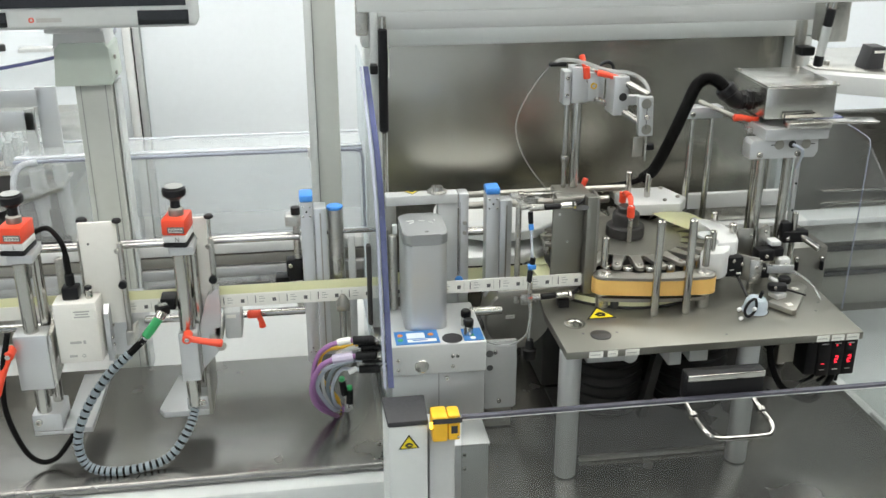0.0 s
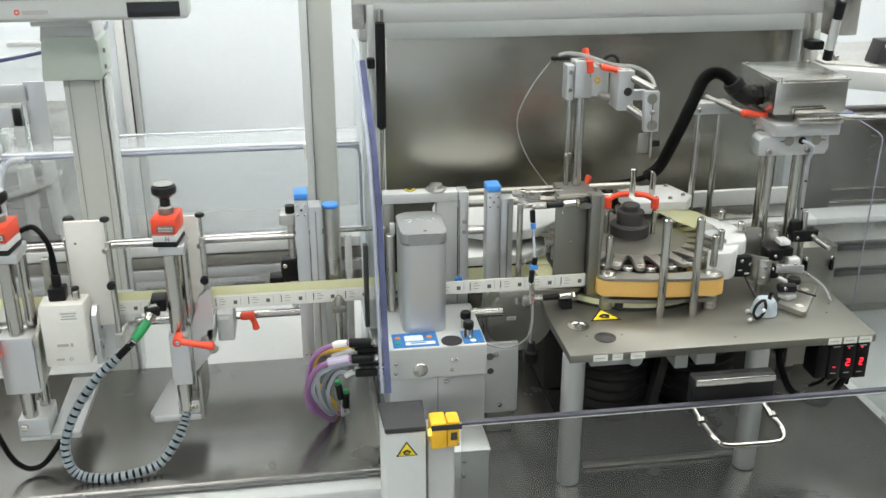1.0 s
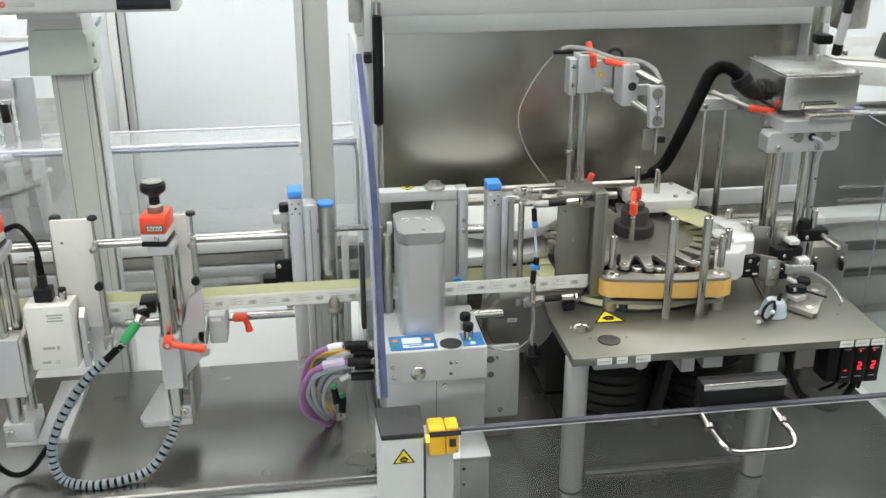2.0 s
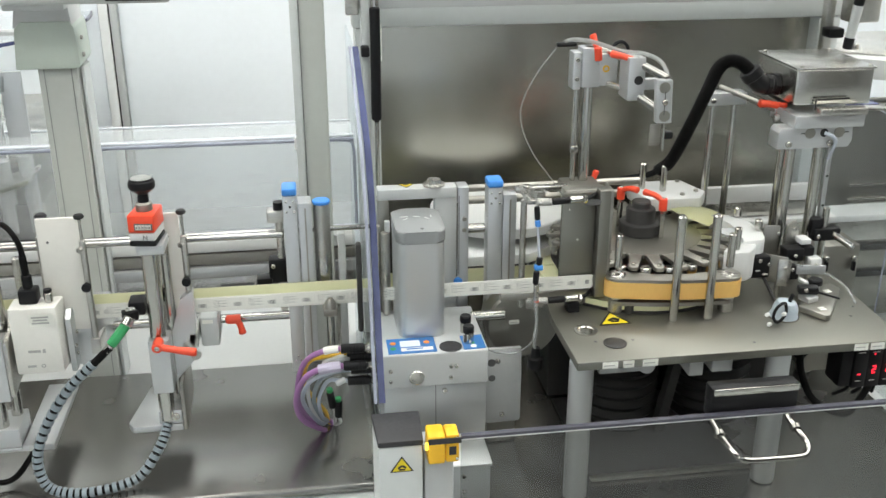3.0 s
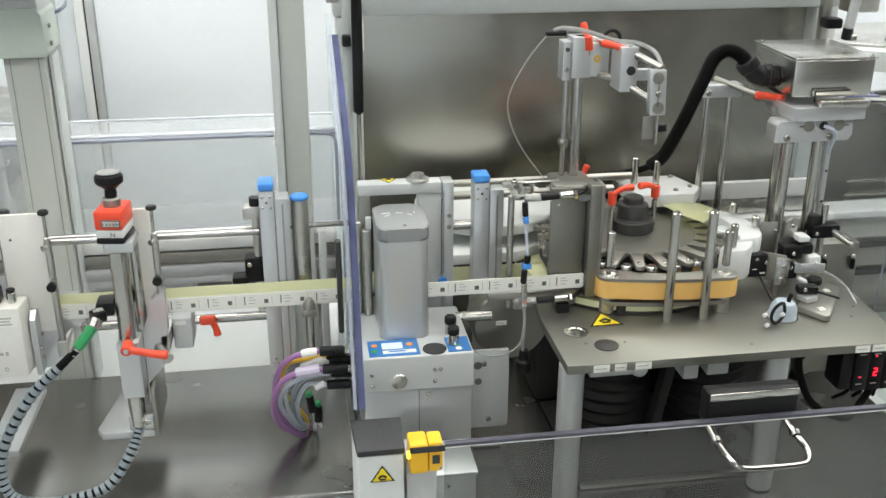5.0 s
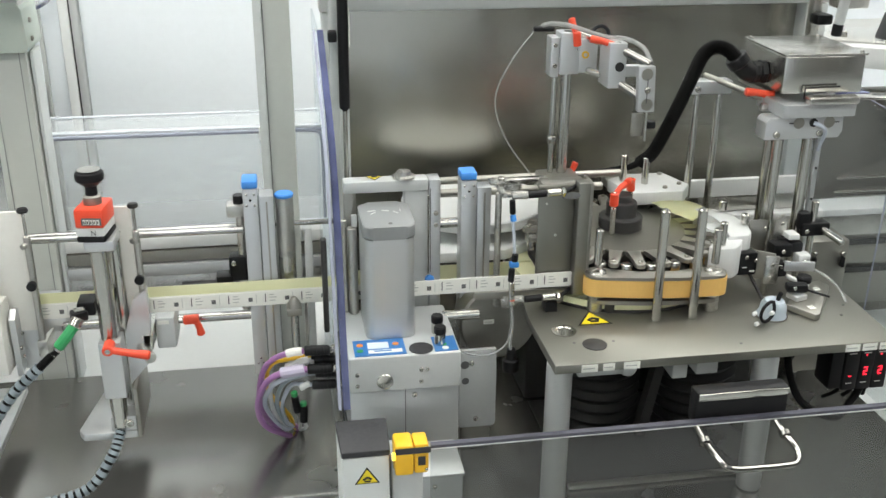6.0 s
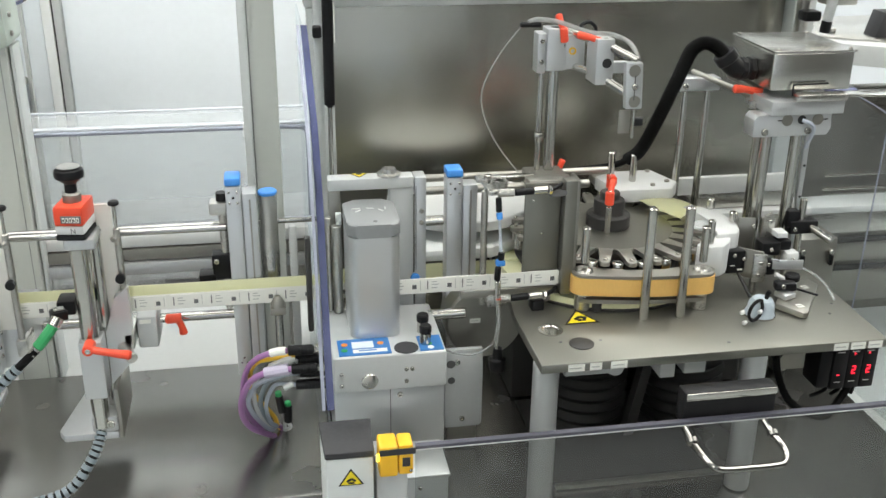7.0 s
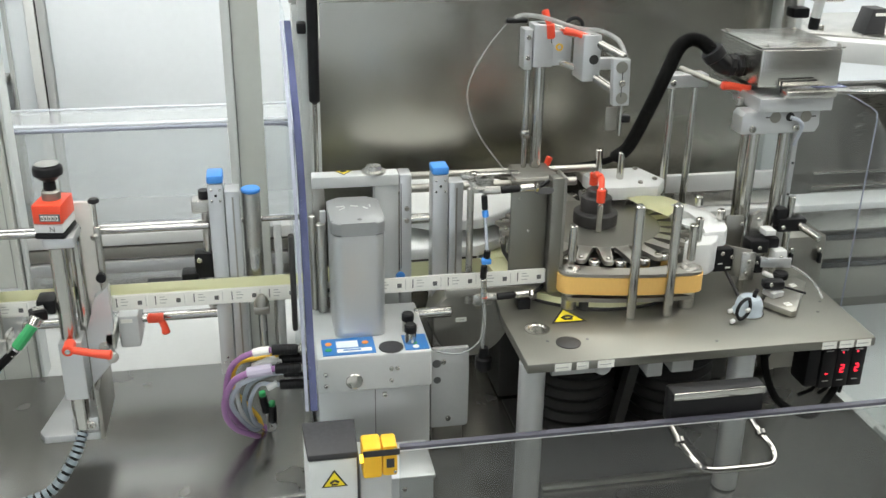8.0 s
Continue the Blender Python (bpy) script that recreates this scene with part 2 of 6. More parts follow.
def clamp_lever(parent, at, way, length=0.06, drop=(0, 0, -1), name="clamp_lever", k=1.0, lift=1.0):
    """A red ratchet lever: a round head on a stud, and a handle that swings up and away."""
    at, way, drop = Vector(at), Vector(way).normalized(), Vector(drop).normalized()
    bm = rod(at - drop * 0.010 * k, at + drop * 0.016 * k, 0.0085 * k)
    tube([at - drop * 0.003 * k, at + way * length * 0.35 - drop * 0.006 * k * lift, at + way * length * 0.7 - drop * 0.008 * k * lift, at + way * length - drop * 0.008 * k * lift], 0.0058 * k, bm, n=5)
    rod(at + way * length * 0.55 - drop * 0.0075 * k * lift, at + way * length * 1.04 - drop * 0.008 * k * lift, 0.006 * k, bm, 0.0072 * k, 12, 0.003)
    lev = part(name, bm, M_RED, parent, "red plastic ratchet clamp lever")
    part("lever_screw", lathe([(0, 0), (0.004 * k, 0), (0.0042 * k, 0.001), (0.0022 * k, 0.0015), (0, 0.0008)], at - drop * 0.010 * k, -drop, seg=12), M_CHROME, lev)
    part("stud", rod(at + drop * 0.016 * k, at + drop * 0.026 * k, 0.004 * k), M_CHROME, lev)
    return lev


# ---- setting ----
setting("floor", box(-4, 5, -3, 4.2, -0.1, 0.0, 0), M_FLOOR, "pale grey vinyl clean-room floor", "floor")
setting("ceiling", box(-4, 5, -3, 4.2, 2.9, 3.0, 0), M_CEIL, "unseen ceiling greyed to darken reflections in the metals", "ceiling")
setting("wall_north", box(-4, 5, 3.6, 3.7, 0, 2.9, 0), M_WALL, "smooth white clean-room wall behind the machine", "wall")
setting("wall_south", box(-4, 1.2, -3.1, -3.0, 0, 2.9, 0), M_SOUTH, "unseen pale wall that brightens the back panel's reflection", "wall")
setting("wall_south_east", box(1.2, 5, -3.1, -3.0, 0, 2.9, 0), M_DIM, "unseen dark wall that darkens the back panel's reflection", "wall")
setting("wall_west", box(-4.1, -4.0, -3, 3.6, 0, 2.9, 0), M_DULL, "unseen grey end wall, toned for contrast in the metals", "wall")
setting("wall_east", box(5.0, 5.1, -3, 3.6, 0, 2.9, 0), M_DULL, "unseen grey end wall, toned for contrast in the metals", "wall")


def ceiling_light():
    t = thing("ceiling_light", (0, 0, 2.9), "lit white recessed ceiling light panel", "ceiling light", "ceiling lights")
    bm = box(-0.62, 0.62, -0.32, -0.30, 2.86, 2.9, 0.002)
    box(-0.62, 0.62, 0.30, 0.32, 2.86, 2.9, 0.002, bm)
    box(-0.62, -0.60, -0.30, 0.30, 2.86, 2.9, 0.002, bm)
    box(0.60, 0.62, -0.30, 0.30, 2.86, 2.9, 0.002, bm)
    part("frame", bm, M_WHITE, t)
    part("diffuser", box(-0.6, 0.6, -0.3, 0.3, 2.87, 2.88, 0), M_LAMP, t)
    return t


lamp = ceiling_light()
# The row at y 1.15 is an unseen extra that brightens the booth panels.
spots = [(x, y) for y in (-1.6, 0.1, 1.15, 2.0, 3.0) for x in (-2.4, -0.6, 1.2, 3.0)]
lamp.location = (*spots[0], 2.9)
for x, y in spots[1:]:
    copy_thing(lamp, pose(x, y, 2.9))

# ---- machine beds ----
ZD, ZT = 0.730, 0.969


def beds():
    bm = box(-1.3, 0.10, 1.262, 1.665, 0.715, ZD, 0.006, seg=3)
    tagged(part("left_bed_top", bm, M_DECK), "satin grey steel machine bed, left section", "machine bed", "", "structure")
    tagged(part("left_bed_front", box(-1.3, 0.10, 1.236, 1.66, 0.02, 0.712, 0.01), M_FRAME), "light grey painted front of the machine bed", "machine base", "", "structure")
    bm = box(0.104, 0.966, 0.93, 1.84, 0.70, ZD - 0.002, 0.004)
    tagged(part("right_bed_top", bm, M_DECK), "satin grey steel machine bed under the label table", "machine bed", "", "structure")
    tagged(part("right_bed_front", box(0.104, 1.7, 0.96, 1.84, 0.02, 0.698, 0.01), M_FRAME), "light grey painted base of the labelling machine", "machine base", "", "structure")
    tagged(part("ledge", box(-1.3, 0.10, 1.68, 2.1, 0.60, 0.70, 0.004), M_WHITE), "white lower shelf behind the machine bed", "shelf", "", "structure")


beds()


def back_hood():
    t = thing("machine_hood", (0.55, 1.8, ZD), "grey-framed machine hood with brushed steel back panel", "machine hood")
    part("back_panel", box(0.147, 0.973, 1.80, 1.81, ZD, 1.335, 0), M_BACK, t, "brushed stainless steel back panel")
    part("top_rail", box(0.10, 1.02, 1.765, 1.815, 1.325, 1.365, 0.003), M_FRAME, t)
    part("upper_rail", box(0.10, 1.02, 1.70, 1.712, 1.367, 1.42, 0.003), M_ALUW, t)
    part("lintel", box(0.08, 1.06, 1.55, 1.562, 1.422, 1.50, 0.003), M_FRAME, t)
    part("rating_sticker", box(0.515, 0.548, 1.5485, 1.5495, 1.436, 1.450, 0), M_PAPER, t)
    part("side_post", box(0.104, 0.146, 1.765, 1.815, ZD, 1.324, 0.003), M_FRAME, t)
    part("side_post", box(0.974, 1.016, 1.765, 1.815, ZD, 1.324, 0.003), M_FRAME, t)


back_hood()


def label_table():
    t = thing("label_table", (0.6, 1.4, ZD), "grey bead-blasted steel table plate on round legs", "machine table")
    top = part("tabletop", prism([(0.356, 1.157), (0.838, 1.157), (0.846, 1.34), (0.846, 1.70), (0.40, 1.70), (0.356, 1.30)], ZT - 0.013, ZT, bevel=0.0015), M_TABLE, t)
    for x, y in ((0.372, 1.189), (0.665, 1.189), (0.80, 1.66), (0.42, 1.66)):
        part("leg", rod((x, y, ZD), (x, y, ZT - 0.013), 0.0175), M_ALU, t)
    return t


label_table()

# ---- label table station ----


def sign(parent, corners, tilt_normal, mat=M_SIGN, name="warning_sign"):
    """A triangular warning plate with a dark rim and a dark blot."""
    a, b, c = (Vector(p) for p in corners)
    n = Vector(tilt_normal).normalized()
    mid = (a + b + c) / 3

    def tri(k, lift, nm, mt, lab=""):
        bm = bmesh.new()
        p = [mid + (q - mid) * k + n * lift for q in (a, b, c)]
        lo = [bm.verts.new(q - n * 0.0005) for q in p]
        hi = [bm.verts.new(q) for q in p]
        bm.faces.new(hi)
        bm.faces.new(lo[::-1])
        for i in range(3):
            bm.faces.new((lo[i], lo[(i + 1) % 3], hi[(i + 1) % 3], hi[i]))
        return part(nm, bm, mt, parent, lab)
    s = tri(1.0, 0.0006, name, M_BLACKSIGN, "yellow triangular warning sticker with dark rim")
    tri(0.80, 0.0011, "sign_face", mat)
    u = (c - b).normalized()
    v = n.cross(u)
    k = (c - b).length
    bm = tube([mid + n * 0.0015 - u * k * 0.16 - v * k * 0.06, mid + n * 0.0015 + v * k * 0.05, mid + n * 0.0015 + u * k * 0.16 - v * k * 0.04], k * 0.045, n=3, seg=6)
    tube([mid + n * 0.0015 - u * k * 0.12 - v * k * 0.13, mid + n * 0.0015 + u * k * 0.12 - v * k * 0.13], k * 0.035, bm, n=2, seg=6)
    part("sign_symbol", bm, M_BLACKSIGN, parent)
    return s


def sticker(parent, c, ux, uz, w, h, bars=2, mat=M_PAPER, name="sticker"):
    """A small paper label with unreadable lines."""
    c, ux, uz = Vector(c), Vector(ux).normalized(), Vector(uz).normalized()
    n = ux.cross(uz)

    def slab(cx, cz, ww, hh, lift, nm, mt):
        bm = bmesh.new()
        m = c + ux * cx + uz * cz + n * lift
        v = [bm.verts.new(m + ux * sx * ww / 2 + uz * sz * hh / 2 + n * k) for k in (0, 0.0004) for sx, sz in ((-1, -1), (1, -1), (1, 1), (-1, 1))]
        for f in ((0, 3, 2, 1), (4, 5, 6, 7), (0, 1, 5, 4), (1, 2, 6, 5), (2, 3, 7, 6), (3, 0, 4, 7)):
            bm.faces.new([v[i] for i in f])
        return part(nm, bm, mt, parent)
    s = slab(0, 0, w, h, 0.0003, name, mat)
    for i in range(bars):
        slab(-0.05 * w, h * (0.5 - (i + 1) / (bars + 1)), w * (0.7 - 0.12 * (i % 2)), h * 0.13, 0.0008, "print_line", M_INKPALE)
    return s


def table_fittings():
    t = thing("table_marking", (0.45, 1.25, ZT), "yellow warning triangle and cut-outs on the steel table", "table marking")
    sign(t, ((0.446, 1.306, ZT), (0.418, 1.263, ZT), (0.468, 1.263, ZT)), (0, 0, 1))
    part("rubber_plug", lathe([(0, 0), (0.0165, 0), (0.0165, 0.0012), (0.015, 0.0018), (0, 0.0018)], (0.424, 1.206, ZT)), M_CHAR, t, "dark round rubber plug")
    part("bore_ring", lathe([(0.017, 0), (0.017, 0.0014), (0.0125, 0.0014), (0.011, 0.0003), (0, 0.0003)], (0.394, 1.25, ZT)), M_CHROME, t, "bright steel bore ring")
    for x, y in ((0.452, 1.212), (0.398, 1.215), (0.80, 1.24), (0.82, 1.27), (0.62, 1.18)):
        part("screw_hole", lathe([(0, 0), (0.0022, 0), (0.0022, 0.0006), (0, 0.0006)], (x, y, ZT), seg=10), M_INK, t)
    for x, w in ((0.402, 0.022), (0.428, 0.016), (0.459, 0.022), (0.770, 0.021), (0.795, 0.021), (0.820, 0.021)):
        sticker(t, (x, 1.1562, 0.9625), (1, 0, 0), (0, 0, 1), w, 0.0105, 1)


table_fittings()

HUB = (0.538, 1.453)
ZP = 1.034


def star_wheel():
    hx, hy = HUB
    t = thing("star_wheel", (hx, hy, ZT + 0.02), "grey steel star wheel with fingers and black hub", "star wheel")
    part("disc", lathe([(0, 0), (0.098, 0), (0.0995, 0.0015), (0.0995, 0.0065), (0.098, 0.008), (0, 0.008)], (hx, hy, ZP - 0.004), seg=72), M_TABLE, t)
    part("lower_disc", lathe([(0, 0), (0.140, 0), (0.142, 0.002), (0.142, 0.006), (0.140, 0.008), (0, 0.008)], (hx, hy, ZT + 0.022), seg=72), M_CHAR, t, "dark lower carrier disc")
    part("spindle", rod((hx, hy, ZT + 0.001), (hx, hy, ZP - 0.004), 0.05), M_DARKSTEEL, t)
    hub = part("hub", lathe([(0, 0), (0.0325, 0), (0.0335, 0.001), (0.0335, 0.018), (0.0325, 0.019), (0.0245, 0.020), (0.0235, 0.021), (0.0235, 0.040), (0.0225, 0.042), (0.0165, 0.043), (0.0155, 0.044), (0.0155, 0.052), (0.014, 0.054), (0, 0.054)], (hx, hy, ZP + 0.004), seg=48), M_CHAR, t, "black stepped hub")
    n = 24
    finger = None
    for i in range(n):
        a = 2 * math.pi * i / n
        if finger is None:
            out = [(hx + 0.094, hy - 0.0122), (hx + 0.100, hy - 0.0098), (hx + 0.108, hy - 0.0082), (hx + 0.145, hy - 0.0078), (hx + 0.1505, hy - 0.005), (hx + 0.152, hy), (hx + 0.1505, hy + 0.005), (hx + 0.145, hy + 0.0078), (hx + 0.108, hy + 0.0082), (hx + 0.100, hy + 0.0098), (hx + 0.094, hy + 0.0122)]
            finger = part("finger", prism(out, ZP - 0.003, ZP + 0.0038, bevel=0.0008), M_DARKSTEEL, t)
            roller = part("roller", lathe([(0, 0), (0.0092, 0), (0.0092, 0.022), (0.0085, 0.0235), (0.006, 0.024), (0.0055, 0.0215), (0.003, 0.0215), (0.003, 0.026), (0, 0.026)], (hx + 0.139 * math.cos(math.pi / n), hy + 0.139 * math.sin(math.pi / n), ZT + 0.041), seg=16), M_CHROME, t, "small chrome roller")
            tip = part("finger_screw", lathe([(0, 0), (0.0034, 0), (0.0034, 0.0025), (0.002, 0.003), (0, 0.003)], (hx + 0.143, hy, ZP + 0.0038), seg=10), M_CHROME, t)
            continue
        for src in (finger, roller, tip):
            o = src.copy()
            scene.collection.objects.link(o)
            o.parent = t
            o.rotation_euler = (0, 0, a)
    for s in (1, -1):
        x = hx + s * 0.040
        part("lever_rod", rod((x, hy, ZP + 0.004), (x, hy, ZP + 0.048), 0.0045), M_CHROME, t)
        clamp_lever(t, (x, hy, ZP + 0.063), (-s, 0.12, 0), 0.034, k=0.78, lift=1.9)
    return t


WHEEL = star_wheel()


def belt_unit():
    t = thing("belt_unit", (0.52, 1.27, ZT), "press-on unit with an orange belt round two rollers", "belt unit")
    ax, ay, bx, by, r = 0.456, 1.309, 0.622, 1.288, 0.019
    ring = []
    for i in range(13):
        a = radians(90 + 180 * i / 12 - 8.6)
        ring.append((ax + r * math.cos(a), ay + r * math.sin(a)))
    for i in range(1, 6):
        k = i / 6
        ring.append((ax + (bx - ax) * k - 0.003 * math.sin(math.pi * k), ay + (by - ay) * k - r - 0.006 * math.sin(math.pi * k)))
    for i in range(13):
        a = radians(-90 + 180 * i / 12 - 8.6)
        ring.append((bx + r * math.cos(a), by + r * math.sin(a)))
    for i in range(1, 6):
        k = i / 6
        ring.append((bx + (ax - bx) * k, by + (ay - by) * k + r - 0.020 * math.sin(math.pi * k)))
    n = len(ring)
    cx, cy = sum(p[0] for p in ring) / n, sum(p[1] for p in ring) / n
    inner = [(cx + (x - cx) * 0.975, cy + (y - cy) * 0.9) for x, y in ring]
    bm = bmesh.new()
    z0, z1 = 0.998, 1.0235
    loops = [[bm.verts.new((x, y, z)) for x, y in lp] for lp, z in ((ring, z0), (ring, z1), (inner, z1), (inner, z0))]
    for k in range(4):
        a, b = loops[k], loops[(k + 1) % 4]
        for i in range(n):
            bm.faces.new((a[i], a[(i + 1) % n], b[(i + 1) % n], b[i]))
    part("belt", bm, M_BELT, t, "orange woven belt")
    part("cover_plate", prism([(cx + (x - cx) * 0.99, cy + (y - cy) * 0.97) for x, y in ring], 1.024, 1.0285, bevel=0.001), M_DARKSTEEL, t, "grey steel cover plate")
    part("base_plate", prism([(cx + (x - cx) * 0.9, cy + (y - cy) * 0.8) for x, y in ring], 0.985, 0.991), M_DARKSTEEL, t)
    for x, y in ((ax, ay), (bx, by)):
        part("roller_core", rod((x, y, ZT), (x, y, 1.023), 0.011), M_STEEL, t)
        part("pin_collar", lathe([(0, 0), (0.0135, 0), (0.012, 0.003), (0.0065, 0.005), (0, 0.005)], (x, y, 1.0285)), M_STEEL, t)
        part("pin", rod((x, y, 1.04), (x, y, 1.093), 0.0058), M_CHROME, t)
    for x in (0.475, 0.54, 0.60):
        part("foot", rod((x, 1.30, ZT), (x, 1.30, 0.985), 0.007), M_CHAR, t)
    part("web_ring", lathe([(0.126, 0), (0.158, 0), (0.158, 0.010), (0.126, 0.010)], (HUB[0] - 0.01, HUB[1] - 0.005, ZT + 0.004), seg=64), M_LINER, t, "pale yellow guide ring under the belt")
    part("base_ring", lathe([(0, 0), (0.160, 0), (0.160, 0.0035), (0, 0.0035)], (HUB[0] - 0.01, HUB[1] - 0.005, ZT), seg=64), M_CHAR, t, "dark base ring")


belt_unit()


def front_posts():
    for x, h in ((0.530, 1.135), (0.5835, 1.134)):
        t = thing("guide_post", (x, 1.262, ZT), "upright polished steel guide post on the table", "guide post", "guide posts")
        part("shaft", rod((x, 1.262, ZT), (x, 1.262, h), 0.0066, bevel=0.002), M_CHROME, t)
        part("tip_screw", lathe([(0, 0), (0.003, 0), (0.003, 0.0015), (0, 0.0015)], (x, 1.262, h), seg=12), M_STEEL, t)


front_posts()


def white_guide():
    t = thing("white_guide", (0.66, 1.36, ZT), "white plastic curved outfeed guide beside the star wheel", "outfeed guide")
    out = [(0.692, 1.338), (0.702, 1.352), (0.708, 1.375), (0.706, 1.42), (0.688, 1.452), (0.655, 1.462), (0.668, 1.42), (0.676, 1.385), (0.668, 1.352), (0.655, 1.335)]
    part("body", prism(out, 1.005, 1.060, bevel=0.005), M_WHITE, t)
    part("lower_body", prism([(0.626, 1.304), (0.656, 1.306), (0.670, 1.318), (0.684, 1.342), (0.668, 1.3515), (0.640, 1.340), (0.620, 1.318)], 1.006, 1.054, bevel=0.003), M_WHITE, t)
    part("stand", rod((0.69, 1.40, ZT), (0.69, 1.40, 1.005), 0.010), M_STEEL, t)
    part("clear_window", lathe([(0.0, 0), (0.017, 0), (0.017, 0.004), (0, 0.004)], (0.663, 1.392, 1.050)), M_VIAL, t)
    for x, y in ((0.692, 1.435), (0.700, 1.375)):
        part("nut", rod((x, y, 1.0625), (x, y, 1.079), 0.0062, bevel=0.002), M_CHROME, t)
    part("post", rod((0.640, 1.318, 1.054), (0.640, 1.318, 1.09), 0.0055), M_CHROME, t)
    t.location.x += 0.004
    u = thing("vial_infeed_plate", (0.60, 1.50, 1.05), "white plastic block with bolts above the star wheel", "infeed block")
    part("block", prism([(0.572, 1.515), (0.663, 1.512), (0.686, 1.545), (0.665, 1.612), (0.596, 1.612), (0.560, 1.590)], 1.048, 1.070, bevel=0.003), M_WHITE, u)
    for x, y in ((0.581, 1.574), (0.612, 1.555)):
        part("pillar", rod((x, y, 1.0705), (x, y, 1.116), 0.0058), M_CHROME, u)
    for x, y in ((0.668, 1.545), (0.638, 1.53), (0.655, 1.60)):
        screw(u, (x, y, 1.0703), (0, 0, 1), 0.004, mat=M_DARKSTEEL)
    part("carrier", box(0.58, 0.63, 1.59, 1.68, 1.032, 1.0475, 0.002), M_DARKSTEEL, u)
    part("support", rod((0.60, 1.665, ZT), (0.60, 1.665, 1.032), 0.009), M_CHROME, u)
    f = thing("liner_flap", (0.62, 1.38, 1.05), "loose pale yellow paper flap under the white block", "paper flap")
    bm = bmesh.new()
    rows = [((0.600, 1.535, 1.0475), (0.674, 1.535, 1.0475)), ((0.610, 1.508, 1.053), (0.680, 1.505, 1.053)), ((0.622, 1.47, 1.052), (0.690, 1.475, 1.053)), ((0.640, 1.415, 1.056), (0.692, 1.46, 1.057))]
    vs = [[bm.verts.new(Vector(a).lerp(Vector(b), k / 4) + Vector((0, 0, 0.003 * math.sin(k * 0.9)))) for k in range(5)] for a, b in rows]
    for p, q in zip(vs, vs[1:]):
        for k in range(4):
            bm.faces.new((p[k], p[k + 1], q[k + 1], q[k]))
    bmesh.ops.solidify(bm, geom=bm.faces[:], thickness=0.0006)
    part("paper", bm, M_LINER, f)


white_guide()


NEAR = 0.946


def label_applicator():
    """The upright plates at which the labels leave their web."""
    t = thing("peel_plate_unit", (0.43, 1.36, ZT - 0.01), "grey steel upright peel plate unit with slotted flange", "peel unit")
    part("front_plate", box(0.393, 0.447, 1.405, 1.411, 0.965, 1.127, 0.0015), M_TABLE, t)
    part("flange", box(0.448, 0.466, 1.388, 1.411, 0.955, 1.134, 0.002), M_TABLE, t)
    part("flange_side", box(0.4665, 0.4715, 1.392, 1.43, 0.972, 1.133, 0.0015), M_DARKSTEEL, t)
    part("slot", prism([(0.436 + 0.008 * math.cos(a) + (0.006 if math.cos(a) > 0 else -0.006), 1.1165 + 0.005 * math.sin(a)) for a in (2 * math.pi * i / 20 for i in range(20))], 1.3870, 1.3876, axis="y"), M_INK, t)
    part("back_plate", box(0.400, 0.466, 1.412, 1.44, 1.118, 1.128, 0.002), M_DARKSTEEL, t)
    part("lower_bar", box(0.30, 0.446, 1.405, 1.417, 0.950, 0.963, 0.002), M_DARKSTEEL, t)
    part("stand", box(0.41, 0.46, 1.412, 1.46, 0.9325, 1.10, 0.003), M_DARKSTEEL, t)
    for z in (0.975, 1.01, 1.04, 1.07, 1.10):
        screw(t, (0.4715, 1.402, z), (1, 0, 0), 0.0025)
    for x, z in ((0.420, 1.05), (0.405, 1.10)):
        screw(t, (x, 1.405, z), (0, -1, 0), 0.002)
    t.location = (0.43 * NEAR, 1.36 * NEAR, 1.62 + NEAR * (ZT - 0.01 - 1.62))
    t.scale = (NEAR, NEAR, NEAR)


label_applicator()


